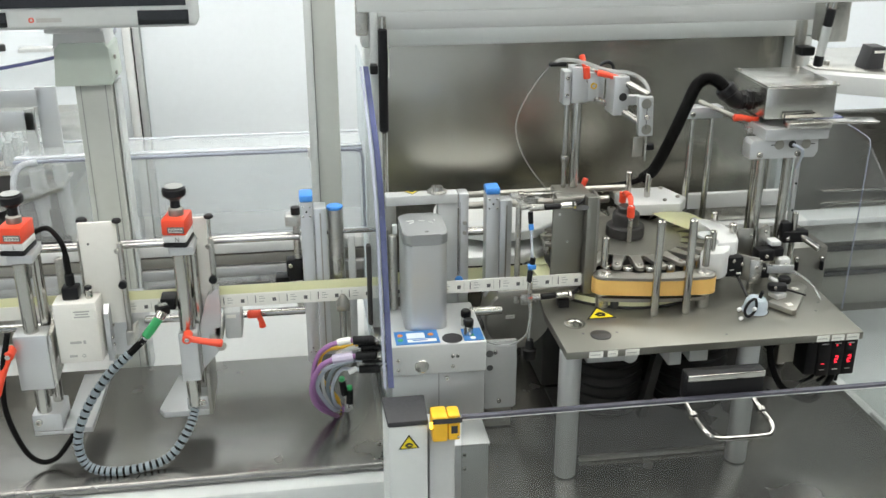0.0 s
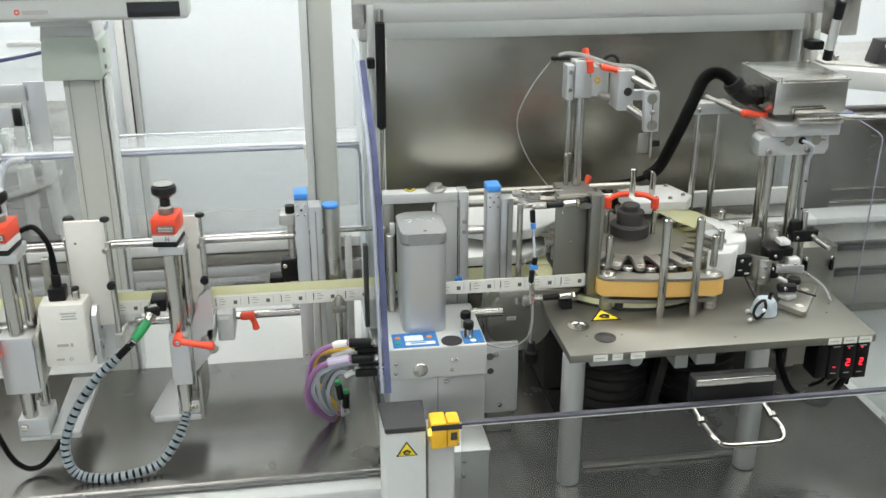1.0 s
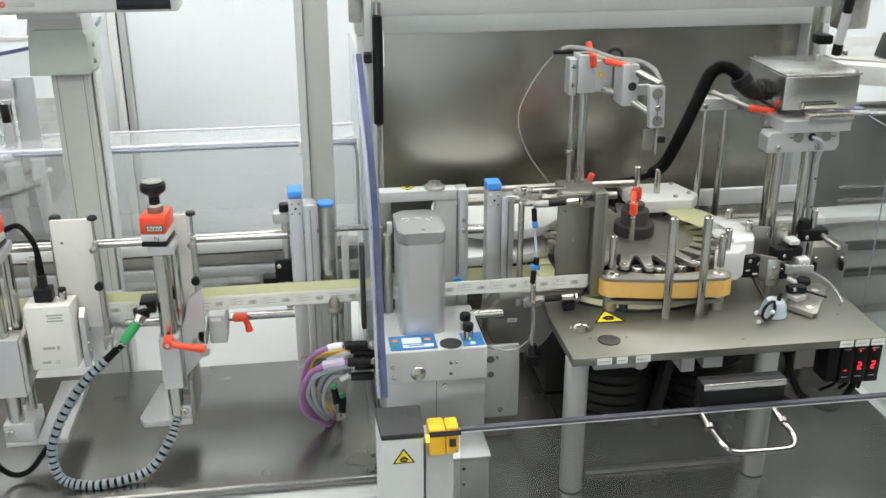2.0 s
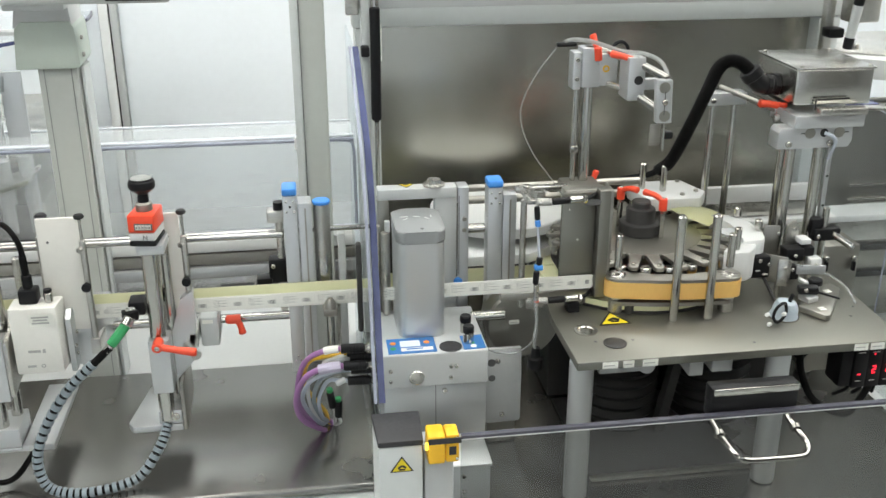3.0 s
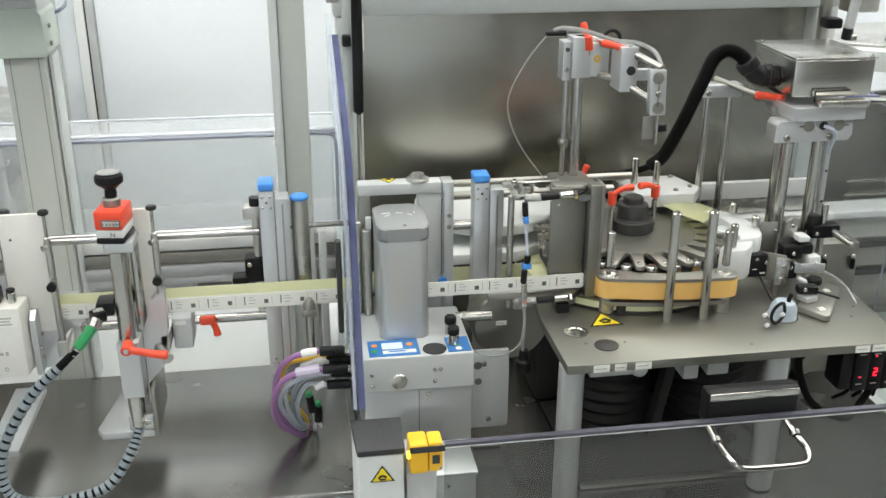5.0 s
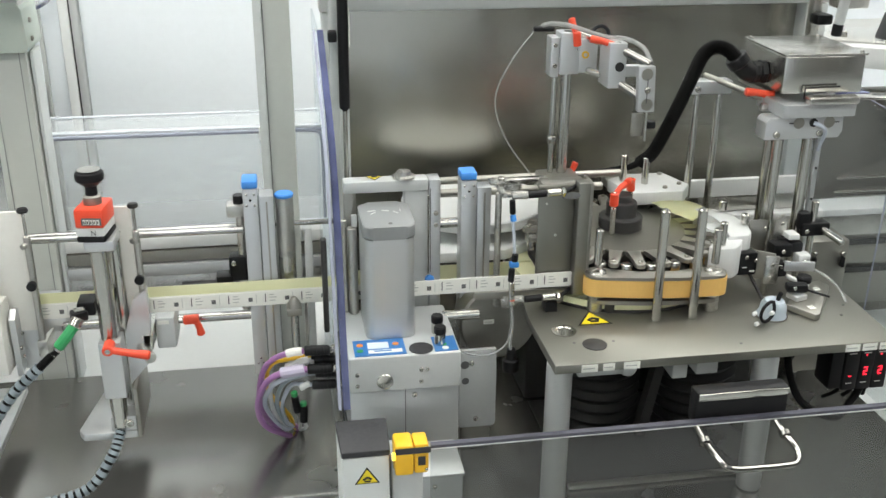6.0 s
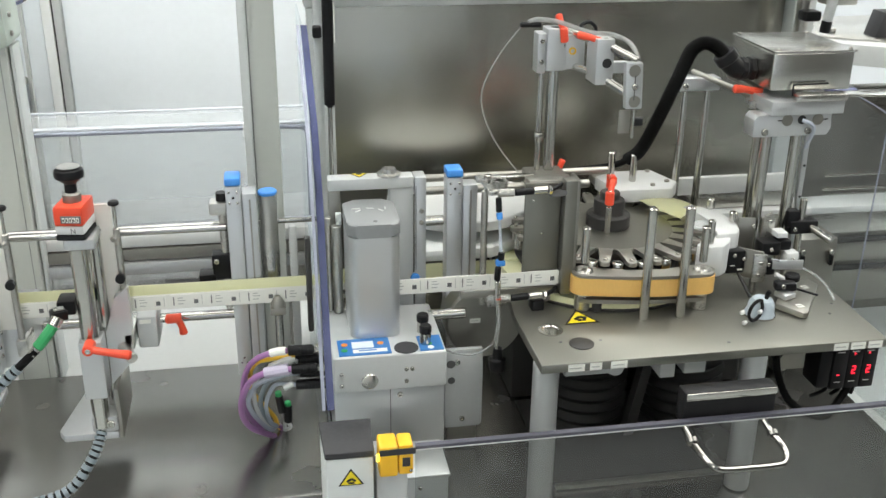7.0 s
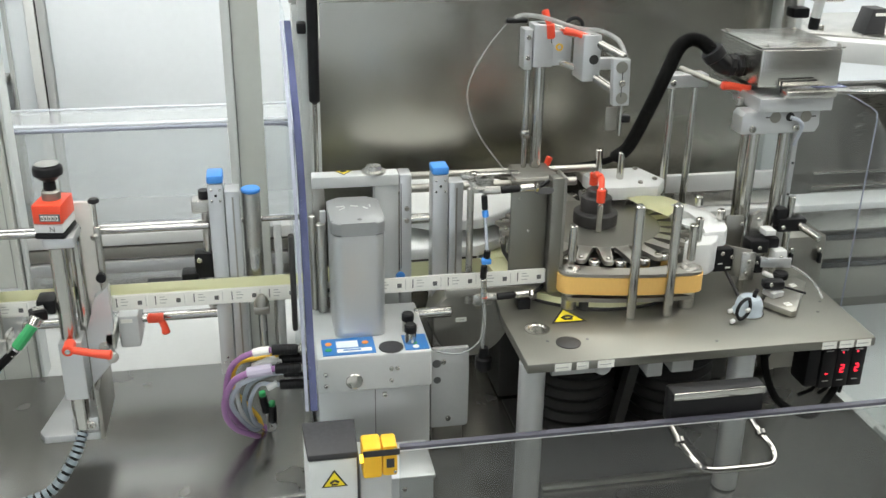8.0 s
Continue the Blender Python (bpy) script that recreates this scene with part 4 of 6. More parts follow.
def steel_box():
    t = thing("junction_box_mount", (0.80, 1.45, ZT), "brushed steel junction box on clamped steel rods", "junction box")
    part("enclosure", box(0.753, 0.877, 1.403, 1.545, 1.251, 1.306, 0.003, turn=-1.5), M_BOX, t, "brushed stainless steel enclosure")
    part("lid", box(0.751, 0.879, 1.401, 1.547, 1.3062, 1.3095, 0.001, turn=-1.5), M_BOX, t)
    for x, y in ((0.760, 1.410), (0.871, 1.408), (0.760, 1.538), (0.871, 1.536)):
        screw(t, (x, y, 1.3095), (0, 0, 1), 0.003)
    part("hinge_plate", box(0.784, 0.862, 1.378, 1.399, 1.240, 1.2505, 0.002), M_STEEL, t)
    part("hinge_slot", tube([(0.784, 1.398, 1.245), (0.784, 1.398, 1.2605), (0.789, 1.398, 1.261), (0.838, 1.398, 1.262)], 0.0013, n=4, seg=6), M_BLACK, t)
    part("mount_block", box(0.748, 0.862, 1.385, 1.47, 1.2195, 1.2395, 0.0013), M_ALU, t)
    part("carrier_strip", box(0.758, 0.80, 1.47, 1.56, 1.236, 1.2435, 0.001), M_DARKSTEEL, t)
    part("clamp_block", prism([(0.727, 1.212), (0.732, 1.219), (0.848, 1.219), (0.850, 1.196), (0.844, 1.186), (0.727, 1.186)], 1.392, 1.424, axis="y", bevel=0.0012), M_ALU, t)
    for x in (0.778, 0.826):
        part("clamp_inlay", lathe([(0, 0), (0.0085, 0), (0.0085, 0.0008), (0, 0.0008)], (x, 1.3915, 1.2105), (0, -1, 0)), M_DARKSTEEL, t)
    part("clamp_bore", lathe([(0, 0), (0.0065, 0), (0.0065, 0.001), (0, 0.001)], (0.801, 1.3915, 1.2105), (0, -1, 0)), M_BLACKSIGN, t)
    for a, b in ((0.763, 0.771), (0.834, 0.842)):
        part("clamp_gap", box(a, b, 1.3911, 1.3917, 1.2095, 1.2110, 0), M_BLACKSIGN, t)
    for x in (0.744, 0.812):
        screw(t, (x, 1.3915, 1.194), (0, -1, 0), 0.0052)
    part("grey_lead", tube([(0.801, 1.390, 1.2105), (0.812, 1.384, 1.206), (0.819, 1.386, 1.195), (0.819, 1.40, 1.165)], 0.0028), M_GREYCAB, t)
    for x, y in ((0.758, 1.41), (0.806, 1.408)):
        part("front_rod", rod((x, y, ZT), (x, y, 1.186), 0.0088), M_CHROME, t)
    part("side_bar", box(0.829, 0.837, 1.42, 1.428, ZT, 1.186, 0.001), M_ALU, t)
    part("rear_rod", rod((0.792, 1.50, ZT), (0.792, 1.50, 1.219), 0.007), M_CHROME, t)
    for z in (1.03, 1.055, 1.08, 1.13):
        part("bar_hole", lathe([(0, 0), (0.0022, 0), (0.0022, 0.0006), (0, 0.0006)], (0.833, 1.4195, z), (0, -1, 0), seg=10), M_BLACKSIGN, t)
    u = thing("rod_bridge", (0.71, 1.56, ZT), "two steel rods with a clamp block and red lever", "rod bridge")
    part("rod", rod((0.687, 1.555, ZT), (0.687, 1.555, 1.219), 0.0058), M_CHROME, u)
    part("rod", rod((0.728, 1.562, ZT), (0.728, 1.562, 1.219), 0.0058), M_CHROME, u)
    part("bridge_block", box(0.669, 0.742, 1.545, 1.575, 1.2195, 1.240, 0.0013), M_ALU, u)
    screw(u, (0.683, 1.545, 1.228), (0, -1, 0), 0.0048)
    part("threaded_rod", rod((0.706, 1.575, 1.2445), (0.7725, 1.405, 1.2255), 0.0045), M_DARKSTEEL, u)
    part("end_clip", box(0.738, 0.748, 1.432, 1.442, 1.2185, 1.230, 0.001), M_STEEL, u)
    clamp_lever(u, (0.756, 1.449, 1.2365), (-1, 0.15, 0.0), 0.036, (0, 0, -1), k=0.95)
    h = thing("black_corrugated_hose", (0.62, 1.52, 1.11), "thick black corrugated cable hose to the steel box", "cable hose")
    part("gland", rod((0.752, 1.466, 1.272), (0.744, 1.466, 1.272), 0.0185, seg=6), M_BLACK, h)
    part("elbow", tube([(0.748, 1.466, 1.272), (0.736, 1.465, 1.271), (0.724, 1.464, 1.273), (0.713, 1.464, 1.281), (0.706, 1.464, 1.290)], 0.0150, seg=16), M_BLACK, h, "black screw elbow")
    part("elbow_collar", rod((0.711, 1.464, 1.283), (0.7015, 1.4655, 1.2955), 0.0175, seg=12), M_BLACK, h)
    part("collar_nut", rod((0.738, 1.465, 1.271), (0.729, 1.4645, 1.272), 0.0172, seg=8), M_BLACK, h)
    part("hose", tube([(0.704, 1.465, 1.292), (0.694, 1.467, 1.3025), (0.681, 1.471, 1.309), (0.669, 1.477, 1.3075), (0.659, 1.486, 1.294), (0.6535, 1.495, 1.269), (0.647, 1.503, 1.242), (0.637, 1.522, 1.193), (0.622, 1.553, 1.126), (0.606, 1.570, 1.102)], 0.0106, n=30, wave=0.035, period=1), M_RUBBER, h)
    part("thin_tail", tube([(0.609, 1.568, 1.105), (0.594, 1.575, 1.095), (0.570, 1.580, 1.089), (0.52, 1.585, 1.083), (0.46, 1.59, 1.08)], 0.0055, n=24, wave=0.03, period=1), M_RUBBER, h)


steel_box()


def small_sensors():
    t = thing("inspection_sensor_set", (0.76, 1.33, ZT), "cluster of small black sensors on clamped brackets", "sensor set")
    part("bracket_plate", prism([(0.684, 1.352), (0.687, 1.354), (0.731, 1.318), (0.728, 1.316)], 0.992, 1.036, bevel=0.0005), M_DARKSTEEL, t)
    part("bracket_face", box(0.714, 0.734, 1.312, 1.3165, 0.990, 1.034, 0.0015, turn=-12), M_STEEL, t, "bright bent bracket flange")
    part("sensor", box(0.677, 0.706, 1.325, 1.347, 1.001, 1.036, 0.002), M_BLACK, t, "small black optical sensor")
    part("sensor_print", box(0.683, 0.690, 1.3242, 1.3248, 1.013, 1.0145, 0), M_PAPER, t)
    part("sensor_print", box(0.695, 0.703, 1.3242, 1.3248, 1.006, 1.0085, 0), M_PAPER, t)
    screw(t, (0.688, 1.325, 1.030), (0, -1, 0), 0.003)
    screw(t, (0.703, 1.325, 1.024), (0, -1, 0), 0.003)
    part("sensor_tall", box(0.700, 0.708, 1.362, 1.38, 1.02, 1.058, 0.002), M_BLACK, t, "small black optical sensor")
    part("slotted_plate", box(0.722, 0.748, 1.388, 1.392, 1.005, 1.062, 0.001, turn=-15), M_DARKSTEEL, t)
    part("slim_plate", prism([(0.746, ZT), (0.768, ZT), (0.771, 1.068), (0.764, 1.075), (0.752, 1.068)], 1.370, 1.374, axis="y"), M_STEEL, t)
    part("clip", box(0.766, 0.783, 1.350, 1.372, 1.042, 1.050, 0.001), M_WHITE, t)
    part("sensor_block", box(0.732, 0.756, 1.325, 1.345, 0.994, 1.016, 0.003), M_BLACK, t, "black clamp block")
    part("clamp_head", box(0.742, 0.772, 1.345, 1.372, 1.016, 1.037, 0.003), M_BLACK, t, "black clamp block")
    part("clamp_head", box(0.768, 0.790, 1.348, 1.372, 1.022, 1.038, 0.003), M_BLACK, t, "black clamp block")
    part("white_foot", box(0.779, 0.800, 1.338, 1.358, 1.001, 1.022, 0.004), M_WHITE, t, "small white clamp")
    part("white_pin", rod((0.752, 1.318, 0.999), (0.767, 1.312, 0.992), 0.0035), M_WHITE, t)
    part("sensor_post", rod((0.722, 1.324, ZT), (0.722, 1.324, 0.994), 0.005), M_DARKSTEEL, t)
    part("small_post", rod((0.786, 1.352, ZT), (0.786, 1.352, 1.002), 0.006), M_STEEL, t)
    part("slant_post", rod((0.700, 1.335, 1.001), (0.712, 1.305, ZT), 0.0026), M_CHAR, t)
    part("knob", lathe([(0, 0), (0.0105, 0), (0.011, 0.002), (0.011, 0.007), (0.0095, 0.009), (0, 0.009)], (0.776, 1.31, 0.992)), M_BLACK, t, "black knurled knob")
    part("knob_post", rod((0.776, 1.31, ZT), (0.776, 1.31, 0.993), 0.008), M_ALU, t)
    part("upper_clamp", box(0.806, 0.852, 1.385, 1.408, 1.031, 1.052, 0.003), M_BLACK, t, "black clamp block")
    part("upper_clamp_ear", box(0.802, 0.822, 1.389, 1.409, 1.040, 1.068, 0.004), M_BLACK, t)
    part("upper_pin", rod((0.840, 1.386, 1.042), (0.852, 1.346, 1.034), 0.0058, bevel=0.002), M_CHROME, t)
    part("upper_post", rod((0.828, 1.397, ZT), (0.828, 1.397, 1.085), 0.0055), M_CHROME, t)
    screw(t, (0.813, 1.385, 1.040), (0, -1, 0), 0.0035)
    part("light_guide", tube([(0.748, 1.325, 1.020), (0.778, 1.322, 1.012), (0.807, 1.315, 1.0), (0.823, 1.298, 0.987), (0.827, 1.275, 0.972)], 0.0019), M_TUBE, t, "clear light guide")
    part("guide_bar", box(0.750, 0.795, 1.320, 1.3235, 1.004, 1.019, 0.001, turn=-10), M_ALU, t)
    for x, y, z in ((0.724, 1.312, 1.021), (0.722, 1.312, 1.002), (0.756, 1.344, 1.027), (0.789, 1.337, 1.012), (0.744, 1.384, 1.050), (0.744, 1.325, 1.012), (0.762, 1.369, 1.062)):
        screw(t, (x, y, z), (-0.2, -1, 0), 0.003)
    p = thing("sensor_base_block", (0.765, 1.26, ZT), "low aluminium mounting block with small white stickers", "base block")
    part("block", prism([(0.729, 1.266), (0.752, 1.228), (0.760, 1.229), (0.824, 1.318), (0.818, 1.338), (0.780, 1.332)], ZT + 0.0005, 0.979, bevel=0.002), M_DARKSTEEL, p)
    sticker(p, (0.758, 1.250, 0.979), (1, 0.1, 0), (-0.1, 1, 0), 0.010, 0.010, 1)
    sticker(p, (0.797, 1.308, 0.979), (1, 0.1, 0), (-0.1, 1, 0), 0.010, 0.010, 1)
    part("cam_block", box(0.740, 0.762, 1.270, 1.292, 0.9795, 0.988, 0.002, turn=20), M_ALU, p)
    part("black_fitting", box(0.737, 0.768, 1.279, 1.296, 0.988, 1.001, 0.004, turn=-10), M_BLACK, p)
    screw(p, (0.745, 1.279, 0.997), (0, -1, 0.2), 0.003)
    part("pointer", rod((0.764, 1.282, 0.992), (0.795, 1.268, 0.985), 0.0016), M_BLACK, p)
    c = thing("suction_bell", (0.705, 1.25, ZT), "pale blue rubber bell lying beside a black ring", "suction bell")
    part("bell", lathe([(0, 0), (0.0205, 0), (0.0215, 0.002), (0.0205, 0.004), (0.0192, 0.006), (0.0188, 0.014), (0.0172, 0.020), (0.0135, 0.025), (0.0, 0.026)], (0.699, 1.252, ZT + 0.0005), (0.06, -0.05, 1)), M_CUP, c)
    part("bell_foot", lathe([(0.0185, 0), (0.0222, 0), (0.0222, 0.0022), (0.0185, 0.0022)], (0.699, 1.252, ZT + 0.0002), seg=28), M_CHROME, c)
    part("bell_ring", tube([(0.692, 1.238, ZT + 0.029), (0.684, 1.234, ZT + 0.031), (0.675, 1.232, ZT + 0.024), (0.671, 1.230, ZT + 0.012), (0.676, 1.228, ZT + 0.004), (0.686, 1.230, ZT + 0.009), (0.692, 1.234, ZT + 0.019), (0.692, 1.238, ZT + 0.028)], 0.0024, n=6), M_BLACK, c, "black rubber ring")
    part("black_lead", tube([(0.705, 1.25, ZT + 0.0255), (0.706, 1.25, ZT + 0.032), (0.708, 1.249, ZT + 0.037)], 0.0032), M_BLACK, c)
    for x, y, z in ((0.664, 1.232, 0.986), (0.666, 1.226, 0.973), (0.689, 1.230, 0.986)):
        part("white_tip", rod((x, y, z), (x - 0.006, y - 0.004, z), 0.0030), M_WHITE, c)


small_sensors()


def amplifiers():
    t = thing("amplifier_row", (0.82, 1.22, 0.90), "three black sensor amplifiers with red digits under the table", "amplifier row")
    part("rail", box(0.772, 0.852, 1.238, 1.25, 0.915, 0.9555, 0.001), M_STEEL, t)
    part("end_block", box(0.770, 0.7895, 1.197, 1.237, 0.874, 0.945, 0.003), M_BLACK, t)
    for i in range(3):
        x = 0.790 + 0.0222 * i
        a = part("amplifier", box(x, x + 0.0218, 1.195, 1.237, 0.872, 0.945, 0.0015), M_BLACK, t)
        part("status_line", box(x + 0.004, x + 0.015, 1.1942, 1.1948, 0.930, 0.9313, 0), M_INKPALE, a)
        part("lower_mark", box(x + 0.005, x + 0.014, 1.1942, 1.1948, 0.883, 0.8842, 0), M_INKPALE, a)
        if i:
            part("status_lamp", rod((x + 0.008, 1.1948, 0.9275), (x + 0.008, 1.1935, 0.9275), 0.0015, seg=10), M_LED, a)
        marks = [(0.007, 0.0115, 0.895)] if i == 0 else [(0.007, 0.0125, 0.9075), (0.007, 0.0125, 0.902), (0.007, 0.0125, 0.8965)]
        bm = None
        for u, v, z in marks:
            bm = box(x + u, x + v, 1.1935, 1.1945, z - 0.0007, z + 0.0007, 0, bm)
        if i:
            bm = box(x + 0.0112, x + 0.0125, 1.1935, 1.1945, 0.902, 0.9075, 0, bm)
            bm = box(x + 0.0070, x + 0.0083, 1.1935, 1.1945, 0.8965, 0.902, 0, bm)
        part("digit", bm, M_LED, a, "glowing red digit")
        part("amp_lead", tube([(x + 0.008, 1.215, 0.873), (x + 0.006, 1.215, 0.860), (x - 0.012 + 0.01 * i, 1.22, 0.848)], 0.003), M_RUBBER, a)
    part("side_screw", rod((0.778, 1.197, 0.935), (0.778, 1.1955, 0.935), 0.002), M_CHROME, t)
    c = thing("cable_bundle", (0.74, 1.25, ZD), "black cables hanging under the table edge", "cable bundle")
    part("cable", tube([(0.722, 1.25, 0.955), (0.726, 1.24, 0.92), (0.732, 1.235, 0.88), (0.75, 1.22, 0.84), (0.79, 1.20, 0.825), (0.82, 1.21, 0.845), (0.835, 1.215, 0.868)], 0.0055), M_RUBBER, c)
    part("cable", tube([(0.738, 1.25, 0.955), (0.740, 1.245, 0.92), (0.730, 1.24, 0.905)], 0.005), M_RUBBER, c)
    part("cable", tube([(0.70, 1.26, 0.955), (0.712, 1.25, 0.93), (0.728, 1.245, 0.905), (0.75, 1.24, 0.92), (0.768, 1.225, 0.93)], 0.0042), M_RUBBER, c)


amplifiers()


def under_table():
    for x in (0.50, 0.66):
        t = thing("rubber_bellows", (x, 1.40, ZD), "black ribbed rubber bellows under the table", "bellows", "bellows under the table")
        prof = [(0, 0)]
        for i in range(24):
            prof.append((0.060 + (0.007 if i % 2 else 0.0), 0.225 * i / 23))
        prof.append((0, 0.225))
        part("body", lathe(prof, (x, 1.40, ZD), seg=36), M_CLOTH, t)
    u = thing("drive_block", (0.58, 1.36, ZD), "dark steel drive brackets hanging below the table", "drive bracket")
    part("bar", box(0.545, 0.567, 1.22, 1.27, 0.898, ZT - 0.013, 0.002), M_ALUW, u)
    part("bar", box(0.580, 0.612, 1.22, 1.27, 0.902, ZT - 0.013, 0.002), M_ALUW, u)
    part("rail", box(0.405, 0.470, 1.21, 1.25, 0.918, ZT - 0.013, 0.002), M_ALUW, u)
    part("wheel", lathe([(0, 0), (0.012, 0), (0.013, 0.003), (0.011, 0.008), (0, 0.008)], (0.484, 1.235, 0.915), (0, -1, 0)), M_WHITE, u)
    part("brace", prism([(0.545, ZD), (0.56, ZD), (0.60, 0.955), (0.585, 0.955)], 1.33, 1.35, axis="y"), M_CHAR, u)
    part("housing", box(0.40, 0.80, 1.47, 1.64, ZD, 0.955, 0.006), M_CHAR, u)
    # Dark sheet on the deck stands in for the table underside's reflection; rim borders it.
    v = thing("deck_reflection", (0.53, 1.32, ZD), "thin dark sheet put in for the table's reflection", "pit lining")
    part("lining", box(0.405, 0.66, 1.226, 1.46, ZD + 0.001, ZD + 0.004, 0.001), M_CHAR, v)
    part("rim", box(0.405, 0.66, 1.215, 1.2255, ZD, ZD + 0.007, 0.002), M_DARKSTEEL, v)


under_table()


def rails_right():
    t = thing("guide_rail_pair", (0.3, 1.48, 0.95), "horizontal polished steel rails behind the labelling head", "guide rail")
    part("rail", rod((0.245, 1.53, 1.100), (0.56, 1.53, 1.100), 0.006), M_DARKSTEEL, t)
    part("rail", rod((0.245, 1.50, 1.090), (0.52, 1.50, 1.090), 0.0065), M_DARKSTEEL, t)
    part("rail", rod((0.245, 1.42, 1.072), (0.275, 1.42, 1.072), 0.0075), M_CHROME, t)
    g = thing("web_guide_disc", (0.33, 1.56, ZD), "large white plastic guide discs behind the uprights", "guide disc")
    part("upper_disc", lathe([(0, 0), (0.118, 0), (0.12, 0.002), (0.12, 0.016), (0.118, 0.018), (0, 0.018)], (0.335, 1.60, 1.025), seg=56), M_WHITE, g)
    part("lower_plate", prism([(0.24, 1.47), (0.36, 1.47), (0.405, 1.50), (0.415, 1.56), (0.24, 1.58)], 0.985, 1.003, bevel=0.003), M_PLATE, g)
    part("axle", rod((0.335, 1.60, ZD), (0.335, 1.60, 1.025), 0.02), M_STEEL, g)
    w = thing("conveyor_rail", (0.82, 1.62, ZD), "white plastic and steel conveyor rails behind the table", "conveyor rail")
    part("white_bar", box(0.716, 0.925, 1.62, 1.632, 1.016, 1.048, 0.003), M_WHITE, w)
    part("steel_bar", box(0.74, 0.93, 1.618, 1.634, 0.99, 1.014, 0.002), M_STEEL, w)
    part("belt_bar", box(0.70, 1.9, 1.60, 1.66, 0.975, 0.988, 0.002), M_WHITE, w)
    part("lower_bar", box(0.70, 1.9, 1.605, 1.655, 0.935, 0.973, 0.002), M_STEEL, w)
    part("leg", box(0.86, 0.90, 1.61, 1.65, ZD, 0.935, 0.002), M_STEEL, w)
    part("box_cover", box(0.856, 0.926, 1.44, 1.56, 0.76, 0.998, 0.003), M_DARKSTEEL, w, "grey painted junction cover")
    for x, z in ((0.864, 0.978), (0.914, 0.976)):
        lt = part("latch", rod((x, 1.439, z), (x, 1.432, z), 0.0045), M_CHROME, w)
        part("latch_key", box(x - 0.0025, x + 0.0025, 1.430, 1.438, z - 0.022, z - 0.005, 0.001), M_BLACK, lt)
    part("stand", rod((0.89, 1.50, ZD), (0.89, 1.50, 0.76), 0.015), M_STEEL, w)


rails_right()


# ---- the guard round the machine ----
def guard():
    t = thing("guard_post", (0.103, 1.09, ZD), "light grey guard post with anthracite cap and warning sign", "guard post")
    part("post", prism([(0.075, 1.056), (0.130, 1.056), (0.133, 1.124), (0.072, 1.124)], 0.02, 0.925, bevel=0.002), M_FRAME, t)
    part("cap", prism([(0.074, 1.055), (0.131, 1.055), (0.134, 1.126), (0.071, 1.126)], 0.9255, 0.934, bevel=0.002), M_CAP, t, "anthracite plastic cap")
    sign(t, ((0.1035, 1.0555, 0.912), (0.0885, 1.0555, 0.889), (0.1185, 1.0555, 0.889)), (0, -1, 0))
    part("grey_profile", box(0.134, 0.172, 1.070, 1.12, 0.02, 0.905, 0.003), M_ALUW, t)
    s = thing("safety_switch", (0.152, 1.06, 0.90), "yellow safety switch with clear lid on the guard", "safety switch")
    part("body", box(0.136, 0.158, 1.048, 1.080, 0.900, 0.9405, 0.003), M_YELLOW, s)
    part("key_part", box(0.1585, 0.176, 1.050, 1.078, 0.900, 0.9405, 0.003), M_YELLOW, s)
    part("key_slot", box(0.163, 0.172, 1.0492, 1.0498, 0.912, 0.924, 0), M_CAP, s)
    part("seam", box(0.136, 0.178, 1.0472, 1.0478, 0.930, 0.938, 0), M_CAP, s)
    part("lamp", rod((0.1345, 1.05, 0.922), (0.1345, 1.05, 0.932), 0.002), M_AMBERLED, s)
    for z in (0.906, 0.936):
        screw(s, (0.173, 1.05, z), (0, -1, 0), 0.002)
    b = thing("switch_box", (0.20, 1.12, ZD), "grey sheet-metal box inside the guard", "sheet box")
    part("body", box(0.150, 0.232, 1.125, 1.20, ZD, 0.838, 0.003), M_ALU, b)
    part("lid", box(0.148, 0.234, 1.122, 1.202, 0.839, 0.844, 0.0015), M_ALU, b)
    for z in (0.825, 0.80):
        screw(b, (0.195, 1.125, z), (0, -1, 0), 0.003)
    d = thing("guard_door", (0.8, 1.06, ZD), "clear acrylic guard door with dark top edge", "guard door")
    part("sheet", box(0.180, 1.40, 1.06, 1.066, 0.60, 0.926, 0), M_DOOR, d)
    part("top_edge", box(0.180, 1.40, 1.0590, 1.0670, 0.9268, 0.9315, 0), M_EDGED, d, "dark polished sheet edge")
    # Thin white strip painted in for the gleam below the dark edge.
    part("edge_gleam", box(0.180, 1.40, 1.0586, 1.0589, 0.9262, 0.9276, 0), M_WHITE, d)
    hd = part("grip", box(0.512, 0.634, 1.068, 1.092, 0.920, 0.966, 0.004), M_BLACK, d, "black profile grip bar")
    # Chrome strip stands in for the highlight on the grip's upper front.
    part("grip_highlight", box(0.514, 0.632, 1.0655, 1.0675, 0.956, 0.9655, 0.0006), M_CHROME, hd)
    part("handle", tube([(0.510, 1.058, 0.925), (0.515, 1.04, 0.915), (0.526, 1.012, 0.902), (0.540, 1.005, 0.897), (0.575, 1.004, 0.896), (0.605, 1.004, 0.896), (0.620, 1.006, 0.898), (0.627, 1.02, 0.905), (0.619, 1.045, 0.917), (0.615, 1.058, 0.925)], 0.0041, n=8), M_BOW, d, "bow-shaped chrome handle")
    for x in (0.517, 0.6215):
        part("handle_collar", lathe([(0.004, 0), (0.0075, 0), (0.0075, 0.006), (0.004, 0.006)], (x - 0.002, 1.043, 0.9175), (0, -0.87, -0.5)), M_BOW, d)


guard()


